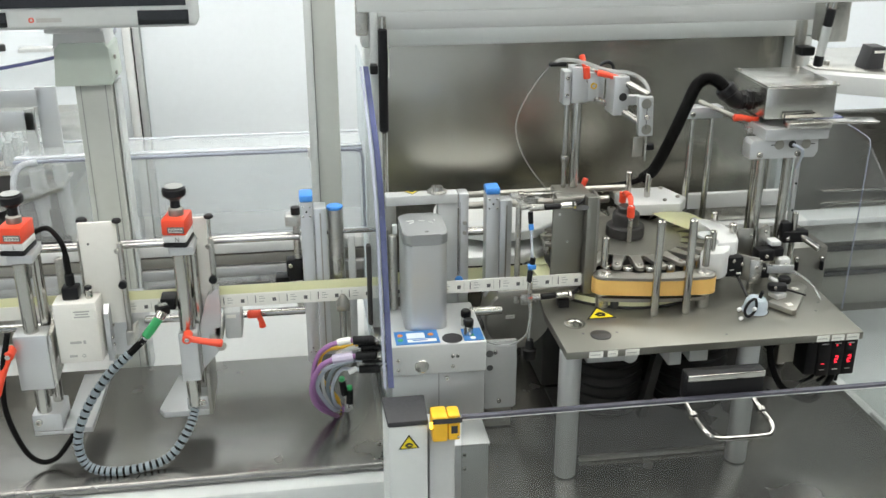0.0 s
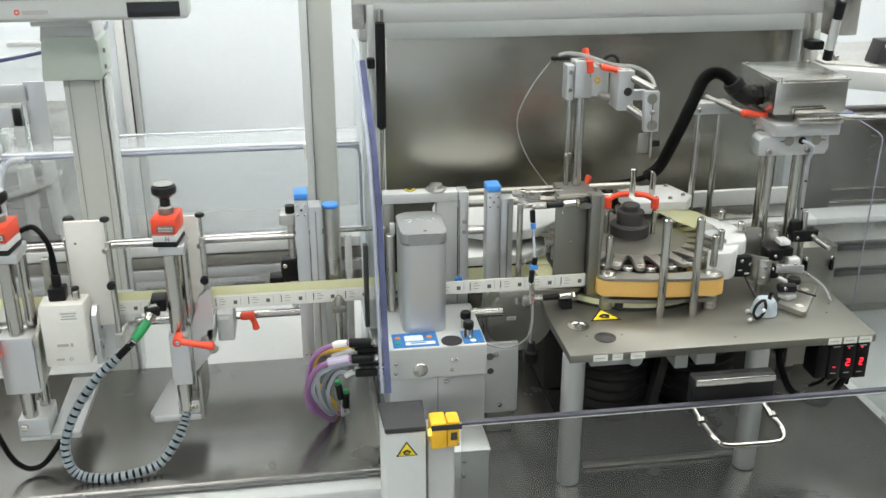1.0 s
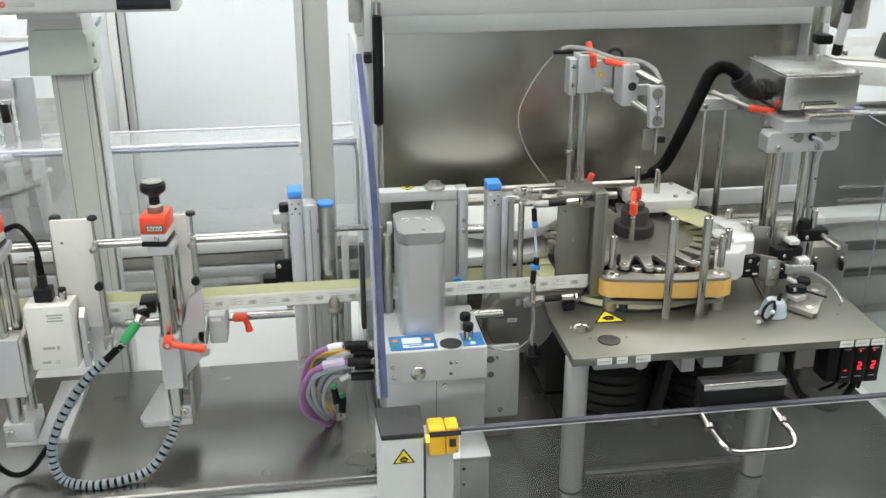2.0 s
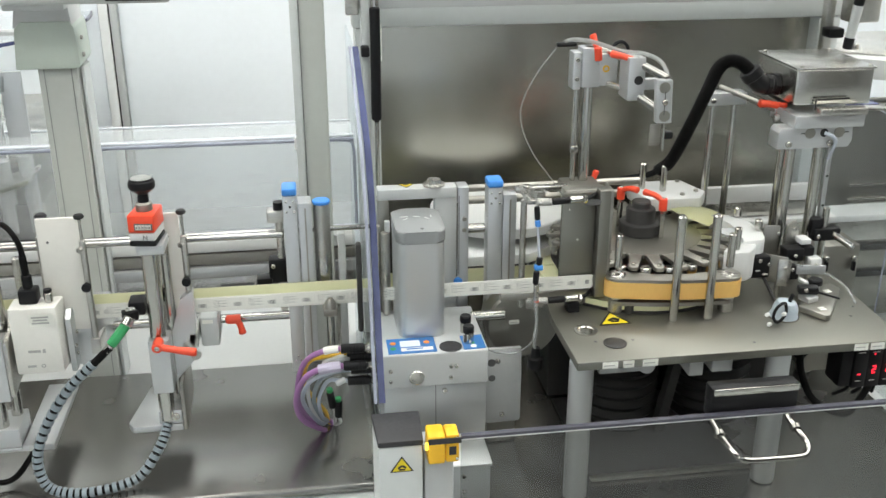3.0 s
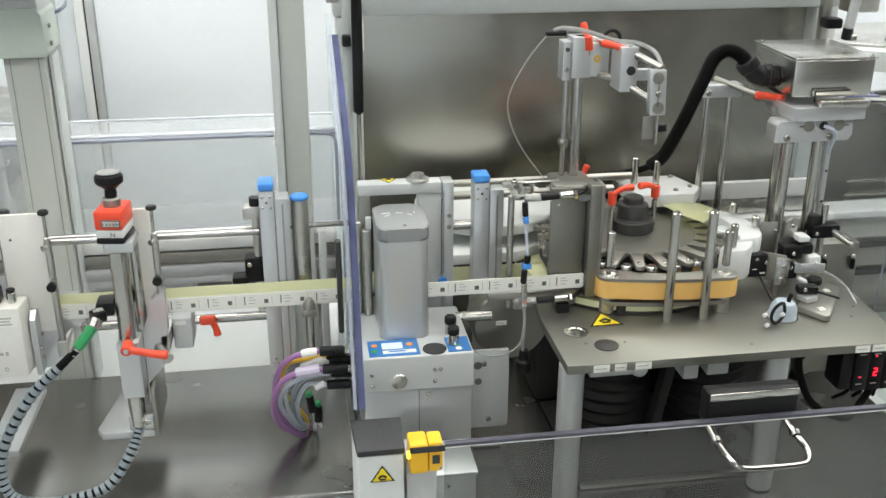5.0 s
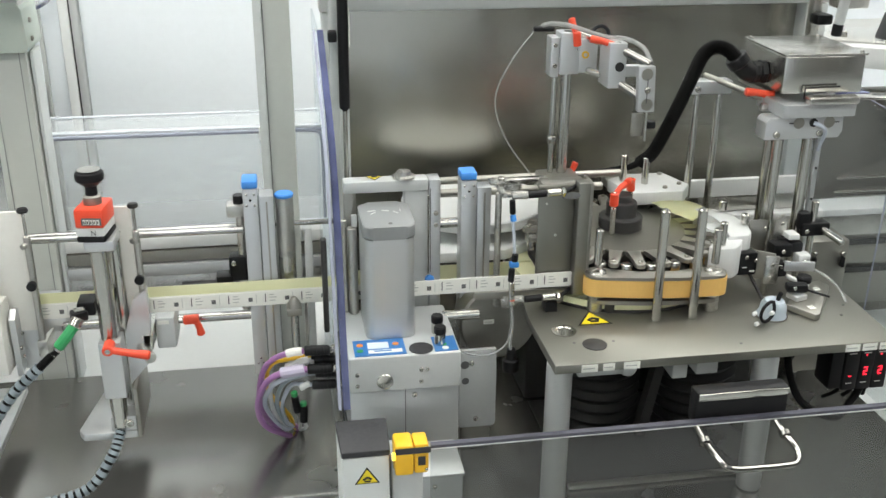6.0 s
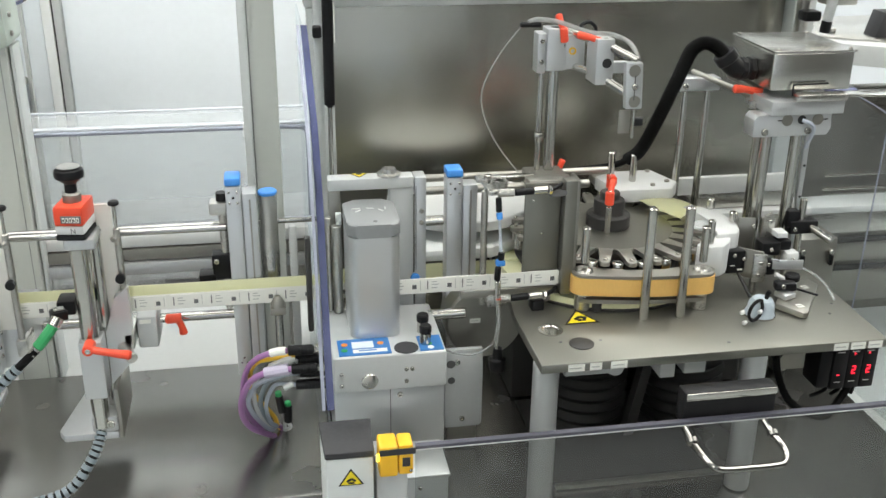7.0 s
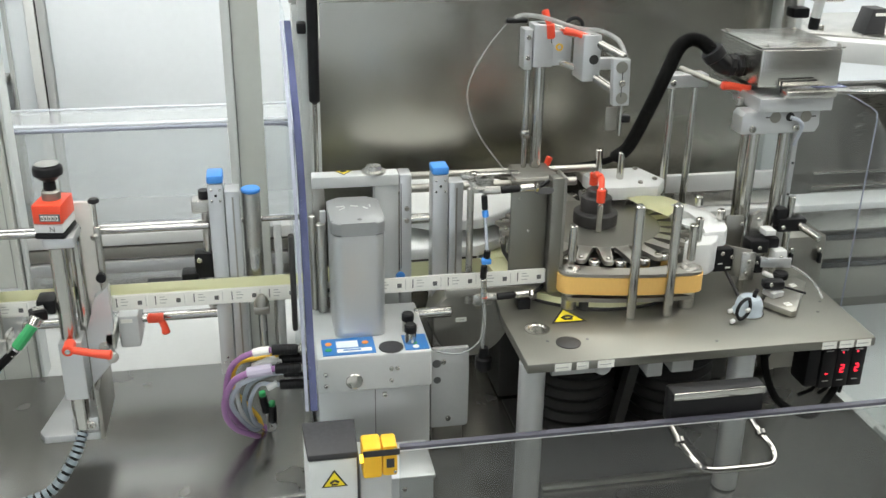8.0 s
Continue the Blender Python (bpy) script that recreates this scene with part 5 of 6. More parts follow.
def side_guard():
    """A bent clear sheet; its thick front edge shows dark blue."""
    e = thing("side_guard", (0.088, 1.2, ZD), "bent clear acrylic side guard with dark blue edge", "side guard")
    line = smooth_line([(1.49, 1.342, 0), (1.38, 1.292, 0), (1.32, 1.263, 0), (1.277, 1.232, 0), (1.228, 1.161, 0), (1.2025, 1.083, 0), (1.177, 1.003, 0), (1.148, 0.935, 0)], 4)
    pts = [(p.x, p.y) for p in line]
    part("sheet", prism(pts + [(1.148, ZD + 0.002), (1.70, ZD + 0.002), (1.70, 1.342)], 0.0835, 0.0865, axis="x"), M_SHEET, e)
    for x0, x1, m, nm in ((0.0835, 0.0925, M_EDGE, "dark_edge"), (0.0775, 0.0815, M_EDGEL, "pale_edge")):
        part(nm, prism(pts + [(y + 0.004, z + 0.002) for y, z in pts[::-1]], x0, x1, axis="x"), m, e)
    part("dark_plate", box(0.072, 0.080, 1.37, 1.385, 0.93, 1.075, 0.003), M_CHAR, e)


side_guard()


def gas_springs():
    t = thing("gas_spring", (0.131, 1.68, 1.06), "black gas spring of the hood on bright pins", "gas spring", "gas springs")
    part("cylinder", rod((0.132, 1.68, 1.18), (0.133, 1.68, 1.375), 0.0088, bevel=0.004), M_BLACK, t)
    part("piston_rod", rod((0.131, 1.68, 1.03), (0.132, 1.68, 1.18), 0.004), M_CHROME, t)
    part("eye", lathe([(0, 0), (0.007, 0), (0.007, 0.02), (0, 0.022)], (0.133, 1.68, 1.375)), M_CHROME, t)
    part("label_strip", box(0.1415, 0.1432, 1.672, 1.682, 1.285, 1.345, 0), M_PAPER, t)
    part("clamp", box(0.108, 0.1225, 1.67, 1.69, 1.292, 1.310, 0.003), M_BLACK, t)
    part("hinge", box(0.11, 0.124, 1.69, 1.70, 1.03, 1.42, 0.003), M_FRAME, t)
    part("bracket", box(0.085, 0.107, 1.685, 1.70, 1.36, 1.46, 0.003), M_STEEL, t)
    u = thing("gas_spring", (0.99, 1.66, 1.25), "gas spring with black ends at the hood corner", "gas spring", "gas springs")
    part("cylinder", rod((0.978, 1.66, 1.305), (0.982, 1.655, 1.362), 0.0085), M_ALUW, u)
    part("black_end", rod((0.982, 1.655, 1.362), (0.985, 1.652, 1.395), 0.009), M_BLACK, u)
    part("lower_end", rod((0.977, 1.662, 1.285), (0.978, 1.66, 1.305), 0.009), M_BLACK, u)
    part("eye", rod((0.985, 1.652, 1.395), (0.987, 1.65, 1.412), 0.007), M_CHROME, u)
    part("clamp", box(0.955, 0.985, 1.69, 1.72, 1.298, 1.316, 0.004), M_BLACK, u)
    part("plate", box(0.975, 1.03, 1.66, 1.70, 1.33, 1.50, 0.004), M_STEEL, u)
    part("strut", box(0.962, 0.978, 1.72, 1.74, 1.25, 1.42, 0.002), M_STEEL, u)


gas_springs()

# ---- left section: reading stations on rails ----


def rail_thing(y, z, x0, x1, r=0.006):
    t = thing("station_rail", ((x0 + x1) / 2, y, z), "horizontal polished steel rail carrying the reading stations", "station rail", "station rails")
    part("rail", rod((x0, y, z), (x1, y, z), r), M_RAIL, t)
    return t


rail_thing(1.45, 1.067, -1.0, -0.035, 0.0052)
rail_thing(1.475, 1.0635, -1.0, 0.10, 0.004)
rail_thing(1.45, 0.930, -1.0, -0.030, 0.007)
rail_thing(1.48, 0.945, -1.0, 0.10, 0.006)


def rail_end():
    t = thing("rail_clamp", (-0.045, 1.46, ZD), "black clamp blocks and posts holding the rails", "rail clamp")
    part("post", rod((-0.040, 1.46, 0.935), (-0.040, 1.46, 1.085), 0.006), M_STEEL, t)
    part("block", box(-0.060, -0.020, 1.45, 1.475, 0.985, 1.025, 0.004), M_BLACK, t)
    part("block", box(-0.080, -0.055, 1.448, 1.475, 0.972, 0.995, 0.003), M_BLACK, t)
    part("collar", box(-0.058, -0.030, 1.448, 1.475, 1.085, 1.105, 0.004), M_STEEL, t)
    part("knob", lathe([(0, 0), (0.008, 0), (0.008, 0.012), (0, 0.012)], (-0.040, 1.46, 1.105)), M_BLACK, t)
    screw(t, (-0.053, 1.45, 1.015), (0, -1, 0), 0.004)
    screw(t, (-0.030, 1.45, 1.01), (0, -1, 0), 0.004)


rail_end()


def letter(text, at, size, parent, turn=0.0):
    """A printed capital on an upright face."""
    cu = bpy.data.curves.new("letter", "FONT")
    cu.body, cu.size, cu.extrude, cu.align_x = text, size, 0.0002, "CENTER"
    cu.materials.append(M_INK)
    ob = new("letter", cu)
    ob.parent = parent
    ob.location = Vector(at) - origin(parent)
    ob.rotation_euler = (radians(90), 0, radians(turn))
    return ob


def counter(t, x, mark, y=1.36, z=1.103):
    """The red position counter with its hand knob."""
    c = part("counter", box(x - 0.0185, x + 0.0185, y - 0.026, y + 0.026, z + 0.020, z + 0.046, 0.003, turn=-8), M_RED, t, "red position counter")
    part("band", box(x - 0.0182, x + 0.0182, y - 0.0257, y + 0.0257, z + 0.0085, z + 0.0198, 0.002, turn=-8), M_WHITE, c)
    letter(mark, (x + 0.001, y - 0.0268, z + 0.0108), 0.0095, c, -8)
    part("counter_foot", box(x - 0.0188, x + 0.0188, y - 0.0265, y + 0.0265, z, z + 0.0083, 0.003, turn=-8), M_BLACK, c)
    part("window", box(x - 0.0125, x + 0.0125, y - 0.0282, y - 0.0262, z + 0.025, z + 0.0345, 0, turn=-8), M_INK, c, "row of number wheels")
    for k in range(5):
        xx = x - 0.0088 + 0.0044 * k
        part("number_wheel", box(xx - 0.0015, xx + 0.0015, y - 0.0294 - 0.0006 * (k - 2), y - 0.0280 - 0.0006 * (k - 2), z + 0.0265, z + 0.033, 0, turn=-8), M_PAPER, c)
        part("number_mark", box(xx - 0.0007, xx + 0.0007, y - 0.0298 - 0.0006 * (k - 2), y - 0.0293 - 0.0006 * (k - 2), z + 0.028, z + 0.0315, 0, turn=-8), M_BLACKSIGN, c)
    part("collar", lathe([(0, 0), (0.0115, 0), (0.0115, 0.010), (0.010, 0.012), (0.0075, 0.0125), (0.007, 0.02), (0, 0.02)], (x, y, z + 0.0462)), M_DARKSTEEL, c)
    k = part("knob", lathe([(0, 0), (0.008, 0), (0.0075, 0.018), (0.015, 0.024), (0.0182, 0.027), (0.0188, 0.033), (0.0175, 0.037), (0.012, 0.0395), (0, 0.040)], (x, y, z + 0.052)), M_BLACK, t, "black hand knob")
    part("knob_plate", lathe([(0, 0), (0.0145, 0), (0.0145, 0.0006), (0, 0.0006)], (x, y, z + 0.0922)), M_STEEL, k)


def station(x, first):
    t = thing("reading_station", (x, 1.37, 0.80), "height-adjustable reading station with red counter and clamp rods", "reading station", "reading stations")
    counter(t, x, "L" if first else "N")
    part("head_plate", box(x - 0.015, x + 0.024, 1.338, 1.40, 1.088, 1.1028, 0.003), M_ALU, t)
    part("front_rod", rod((x, 1.352, 0.815), (x, 1.352, 1.088), 0.0115), M_CHROME, t)
    part("rear_rod", rod((x + 0.015, 1.385, 0.815), (x + 0.015, 1.385, 1.088), 0.0085), M_CHROME, t)
    if first:
        part("slide_block", box(x - 0.026, x + 0.026, 1.335, 1.372, 0.872, 0.968, 0.002), M_ALU, t)
        part("side_cheek", prism([(1.335, 0.880), (1.43, 0.895), (1.44, 0.965), (1.43, 0.985), (1.40, 0.995), (1.372, 0.972), (1.335, 0.966)], x + 0.0265, x + 0.0325, axis="x", bevel=0.001), M_STEEL, t, "brushed steel side cheek")
        part("base_block", box(x - 0.018, x + 0.028, 1.338, 1.40, 0.793, 0.824, 0.002), M_ALU, t)
        part("base_bar", box(x + 0.0285, x + 0.075, 1.336, 1.52, 0.786, 0.797, 0.002), M_ALU, t)
        part("base_lip", box(x - 0.018, x + 0.0285, 1.3365, 1.40, 0.786, 0.7925, 0.002), M_ALU, t)
        screw(t, (x - 0.008, 1.338, 0.811), (0, -1, 0), 0.006)
        clamp_lever(t, (x - 0.030, 1.322, 0.945), (-0.35, -0.2, -0.9), 0.065, (0, 1, 0))
    else:
        part("slide_block", box(x - 0.014, x + 0.016, 1.335, 1.372, 0.868, 0.955, 0.002), M_ALU, t)
        part("wing_plate", prism([(x + 0.017, 0.868), (x + 0.045, 0.90), (x + 0.052, 0.96), (x + 0.052, 1.015), (x + 0.033, 1.0), (x + 0.017, 0.95)], 1.375, 1.39, axis="y"), M_ALU, t)
        part("base_plate", prism([(x - 0.060, 1.36), (x - 0.052, 1.345), (x + 0.022, 1.345), (x + 0.022, 1.47), (x - 0.040, 1.47)], 0.797, 0.808, bevel=0.0015), M_ALU, t)
        part("base_block", box(x - 0.013, x + 0.022, 1.346, 1.40, 0.8085, 0.832, 0.002), M_ALU, t)
        part("side_cheek", box(x + 0.0225, x + 0.028, 1.346, 1.46, 0.797, 0.875, 0.001), M_DARKSTEEL, t)
        screw(t, (x + 0.013, 1.346, 0.822), (0, -1, 0), 0.006)
        part("hollow_pin", rod((x + 0.03, 1.395, 0.925), (x + 0.053, 1.34, 0.925), 0.008), M_STEEL, t)
        clamp_lever(t, (x + 0.002, 1.322, 0.954), (1, -0.1, -0.14), 0.054, (0, 1, 0), k=0.9)
        part("rail_block", box(x + 0.054, x + 0.082, 1.405, 1.47, 0.905, 0.955, 0.004), M_ALUW, t)
        sticker(t, (x + 0.066, 1.4045, 0.948), (1, 0, 0), (0, 0, 1), 0.016, 0.006, 0)
        clamp_lever(t, (x + 0.106, 1.425, 0.940), (0.15, -0.2, -1), 0.024, (-1, 0, 0), k=0.85)
    return t


station(-0.222, False)
station(-0.462, True)


def carrier_plate(x0, x1, pin_left):
    t = thing("cream_guide_plate", ((x0 + x1) / 2, 1.40, 0.97), "upright cream plastic guide plate with steel clamp pin", "guide plate", "guide plates")
    part("plate", box(x0, x1, 1.390, 1.396, 0.955, 1.132, 0.003), M_CREAM, t)
    part("hole", lathe([(0, 0), (0.002, 0), (0.002, 0.0006), (0, 0.0006)], (x0 + 0.014, 1.390, 1.096), (0, -1, 0), seg=8), M_INK, t)
    for x in pin_left:
        part("pin", rod((x, 1.383, 0.93), (x, 1.383, 1.10), 0.0048), M_STEEL, t)
        part("pin_stem", rod((x, 1.383, 1.10), (x, 1.383, 1.132), 0.0022), M_CHROME, t)
        part("pin_knob", lathe([(0, 0), (0.0068, 0.001), (0.0078, 0.0035), (0.006, 0.0065), (0, 0.007)], (x, 1.383, 1.132)), M_BLACK, t, "black thumb knob")
        part("side_knob", lathe([(0, 0), (0.006, 0), (0.0065, 0.002), (0.0065, 0.008), (0, 0.009)], (x - 0.001, 1.378, 1.03), (0, -1, 0)), M_BLACK, t, "black thumb knob")
        part("pin_foot", box(x - 0.007, x + 0.007, 1.375, 1.47, 0.92, 0.945, 0.002), M_STEEL, t)
        part("pin_boss", lathe([(0, 0), (0.004, 0), (0.004, 0.006), (0, 0.006)], (x - 0.002, 1.379, 1.087), (-0.6, -1, 0)), M_STEEL, t)
    return t


carrier_plate(-0.380, -0.318, (-0.317,))
carrier_plate(-0.213, -0.181, (-0.176,))
tt = thing("steel_guide_pin", (-0.385, 1.42, 0.93), "upright steel guide pin beside the cream plate", "guide pin")
part("pin", rod((-0.385, 1.42, 0.93), (-0.385, 1.42, 1.095), 0.005), M_STEEL, tt)
part("knob", lathe([(0, 0), (0.0085, 0.001), (0.0095, 0.004), (0.007, 0.0075), (0, 0.008)], (-0.378, 1.42, 1.122)), M_BLACK, tt)
part("stem", rod((-0.378, 1.42, 1.09), (-0.378, 1.42, 1.123), 0.0022), M_CHROME, tt)
part("rear_pin", rod((-0.425, 1.43, 0.93), (-0.425, 1.43, 1.06), 0.006), M_STEEL, tt)


def code_camera():
    t = thing("code_reader", (-0.395, 1.39, 0.91), "light grey code reader box with black plug", "code reader")
    part("housing", prism([(-0.424, 1.345), (-0.358, 1.345), (-0.354, 1.386), (-0.424, 1.386)], 0.910, 1.0145, bevel=0.003), M_CREAM, t, "light grey painted housing")
    part("side_plate", prism([(1.365, 0.90), (1.396, 0.905), (1.396, 0.99), (1.38, 0.995), (1.365, 0.985)], -0.353, -0.345, axis="x"), M_ALU, t)
    part("mount_body", prism([(-0.352, 1.390), (-0.318, 1.392), (-0.300, 1.46), (-0.345, 1.46)], 0.897, 0.985, bevel=0.002), M_ALU, t, "satin aluminium mounting body")
    sticker(t, (-0.379, 1.3445, 0.996), (1, 0, 0), (0, 0, 1), 0.034, 0.018, 3)
    part("maker_mark", box(-0.404, -0.387, 1.3438, 1.3446, 0.945, 0.949, 0), M_INKPALE, t)
    part("maker_mark", box(-0.384, -0.380, 1.3438, 1.3446, 0.944, 0.950, 0), M_INKPALE, t)
    part("maker_mark", box(-0.408, -0.396, 1.3438, 1.3446, 0.9215, 0.925, 0), M_INKPALE, t)
    part("ring_mark", lathe([(0.0018, 0), (0.0032, 0), (0.0032, 0.0005), (0.0018, 0.0005)], (-0.386, 1.3447, 0.923), (0, -1, 0), seg=12), M_INKPALE, t)
    p = part("plug", box(-0.410, -0.384, 1.358, 1.382, 1.0146, 1.036, 0.003), M_BLACK, t, "black cable plug")
    part("plug_neck", rod((-0.397, 1.370, 1.036), (-0.397, 1.370, 1.056), 0.0072), M_BLACK, p)
    part("vent", rod((-0.370, 1.365, 1.0146), (-0.370, 1.365, 1.030), 0.0062), M_CHROME, t)
    part("vent_cap", rod((-0.370, 1.365, 1.030), (-0.370, 1.365, 1.035), 0.006), M_BLACK, t)
    for y, z in ((1.37, 0.94), (1.375, 0.925), (1.385, 0.955)):
        screw(t, (-0.3445, y, z), (1, 0, 0), 0.003)
    c = thing("reader_cable", (-0.42, 1.39, 1.05), "black cable arching from counter to reader plug", "cable")
    part("cable", tube([(-0.397, 1.370, 1.054), (-0.398, 1.371, 1.09), (-0.405, 1.372, 1.115), (-0.424, 1.388, 1.127), (-0.447, 1.385, 1.118), (-0.462, 1.38, 1.095)], 0.0042), M_RUBBER, c)
    part("boot", tube([(-0.397, 1.370, 1.052), (-0.398, 1.371, 1.085)], 0.0052), M_RUBBER, c)
    d = thing("loop_cable", (-0.46, 1.33, ZD), "black cable hanging in a loop to the machine bed", "cable")
    part("cable", tube([(-0.490, 1.325, 0.98), (-0.502, 1.31, 0.92), (-0.508, 1.31, 0.85), (-0.495, 1.32, 0.775), (-0.475, 1.325, 0.745), (-0.450, 1.33, 0.746), (-0.425, 1.335, 0.775), (-0.412, 1.36, 0.79)], 0.0045), M_RUBBER, d)


code_camera()


def lamp_reader():
    t = thing("black_reader", (-0.25, 1.345, 0.96), "small black reader with green-sleeved plug", "reader")
    part("body", box(-0.262, -0.238, 1.362, 1.394, 0.985, 1.006, 0.003), M_BLACK, t)
    part("front", box(-0.268, -0.248, 1.342, 1.362, 0.985, 1.000, 0.003, turn=30), M_BLACK, t)
    part("plate", box(-0.264, -0.250, 1.346, 1.356, 1.0005, 1.003, 0.001, turn=20), M_STEEL, t)
    part("plug_nut", rod((-0.256, 1.338, 0.995), (-0.262, 1.332, 0.985), 0.0085), M_CHROME, t)
    part("plug_sleeve", tube([(-0.262, 1.333, 0.986), (-0.272, 1.328, 0.974), (-0.284, 1.324, 0.960)], 0.0075), M_GREEN, t, "green plug sleeve")
    part("plug_tail", rod((-0.284, 1.324, 0.960), (-0.293, 1.321, 0.950), 0.0062), M_CHROME, t)
    part("second_tail", tube([(-0.262, 1.345, 0.985), (-0.275, 1.34, 0.972), (-0.288, 1.333, 0.957)], 0.004), M_CHAR, t)
    h = thing("spiral_wrapped_hose", (-0.3, 1.30, ZD), "cable loop wrapped in blue-grey spiral band", "wrapped cable")
    path = [(-0.286, 1.322, 0.957), (-0.308, 1.318, 0.937), (-0.346, 1.315, 0.902), (-0.383, 1.312, 0.850), (-0.405, 1.305, 0.795), (-0.396, 1.295, 0.752), (-0.36, 1.29, 0.738), (-0.310, 1.292, 0.739), (-0.265, 1.305, 0.748), (-0.234, 1.325, 0.785), (-0.222, 1.345, 0.812)]
    part("cable", tube(path, 0.0058, n=10), M_RUBBER, h)
    line = smooth_line(path, 24)
    step = 3
    for k in range(26, len(line) - step - 1, step + 2):
        bm = tube([line[k], (line[k] + line[k + step]) / 2, line[k + step]], 0.0078, n=3, seg=12)
        part("wrap_turn", bm, M_BLUEGREY, h)


lamp_reader()


def plug_cables():
    t = thing("plug_cable_bundle", (0.02, 1.33, ZD), "purple, yellow and grey cables plugged into the head", "cable bundle")
    end = [(0.020, 1.430, 0.742), (0.026, 1.437, ZD)]
    runs = (
        (M_PURPLE, 0.0040, (0.041, 1.300, 0.941), [(0.017, 1.305, 0.936), (-0.003, 1.315, 0.923), (-0.018, 1.33, 0.896), (-0.026, 1.35, 0.846), (-0.020, 1.385, 0.79), (-0.004, 1.41, 0.755)] + end, "tag"),
        (M_AMBER, 0.0034, (0.050, 1.313, 0.927), [(0.016, 1.315, 0.922), (-0.003, 1.325, 0.912), (-0.013, 1.34, 0.887), (-0.012, 1.37, 0.84), (0.005, 1.395, 0.797), (0.016, 1.41, 0.77)] + end, ""),
        (M_WHITE, 0.0032, (0.054, 1.310, 0.921), [(0.034, 1.310, 0.919), (0.012, 1.315, 0.906), (-0.008, 1.335, 0.872), (-0.008, 1.37, 0.81), (0.006, 1.405, 0.762)] + end, "sleeve"),
        (M_PURPLE, 0.0044, (0.044, 1.295, 0.915), [(0.026, 1.297, 0.913), (0.008, 1.30, 0.909), (-0.013, 1.31, 0.891), (-0.027, 1.33, 0.851), (-0.028, 1.35, 0.813), (-0.018, 1.37, 0.78), (0.001, 1.395, 0.752), (0.014, 1.42, ZD)], "lilac"),
        (M_GREYCAB, 0.0034, (0.055, 1.305, 0.903), [(0.034, 1.307, 0.901), (0.007, 1.31, 0.892), (-0.009, 1.325, 0.872), (-0.019, 1.35, 0.833), (-0.008, 1.38, 0.787), (0.009, 1.41, 0.749)] + end, ""),
        (M_BLUEGREY, 0.0034, (0.056, 1.312, 0.899), [(0.034, 1.313, 0.896), (0.012, 1.315, 0.886), (0.0, 1.345, 0.847), (-0.001, 1.375, 0.806), (0.009, 1.405, 0.763)] + end, ""),
        (M_GREYCAB, 0.0030, (0.049, 1.300, 0.887), [(0.040, 1.301, 0.888), (0.020, 1.318, 0.878), (0.006, 1.35, 0.83), (0.010, 1.39, 0.775)] + end, "tip"),
    )
    for m, r, head, path, extra in runs:
        x, y, z = head
        c = part("cable", tube([head] + path, r), m, t)
        b = part("plug", rod((x + 0.034, y, z - 0.001), (x, y, z), 0.0072), M_BLACK, c)
        for k in range(4):
            part("plug_rib", rod((x + 0.027 - 0.005 * k, y, z - 0.0007), (x + 0.0245 - 0.005 * k, y, z - 0.0007), 0.0076, seg=14), M_BLACK, b)
        part("plug_nut", rod((0.096, y, z - 0.001), (x + 0.034, y, z - 0.001), 0.0058), M_CHROME, b)
        part("plug_collar", rod((x + 0.043, y, z - 0.001), (x + 0.0365, y, z - 0.001), 0.0078, seg=6), M_CHROME, b)
        if extra == "tag":
            part("tag", tube([(0.038, 1.3005, 0.9405), (0.027, 1.303, 0.939), (0.017, 1.305, 0.936)], 0.0058), M_PAPER, c, "white printed cable tag")
        elif extra == "sleeve":
            part("tag", tube([(0.046, 1.310, 0.921), (0.034, 1.310, 0.919), (0.016, 1.314, 0.909)], 0.0062), M_WHITE, c, "white cable sleeve")
        elif extra == "lilac":
            part("tag", tube([(0.040, 1.2955, 0.915), (0.026, 1.297, 0.913), (0.008, 1.30, 0.909)], 0.0078), M_LILAC, c, "lilac cable sleeve")
        elif extra == "tip":
            part("tag", rod((0.046, 1.3, 0.890), (0.032, 1.298, 0.884), 0.0045), M_WHITE, c, "white cable tag")
    for (x, y, z), lean in (((0.024, 1.40, 0.818), 0.004), ((0.037, 1.40, 0.800), -0.001)):
        g = part("loose_plug", rod((x + lean, y, z - 0.034), (x, y, z - 0.006), 0.0062), M_BLACK, t)
        part("loose_tip", rod((x, y, z - 0.006), (x - 0.0005, y, z + 0.002), 0.005), M_GREEN, g)
        part("loose_lead", tube([(x + lean, y, z - 0.034), (x + lean + 0.003, y + 0.01, z - 0.05), (0.030, 1.435, ZD)], 0.003), M_WHITE, g)


plug_cables()


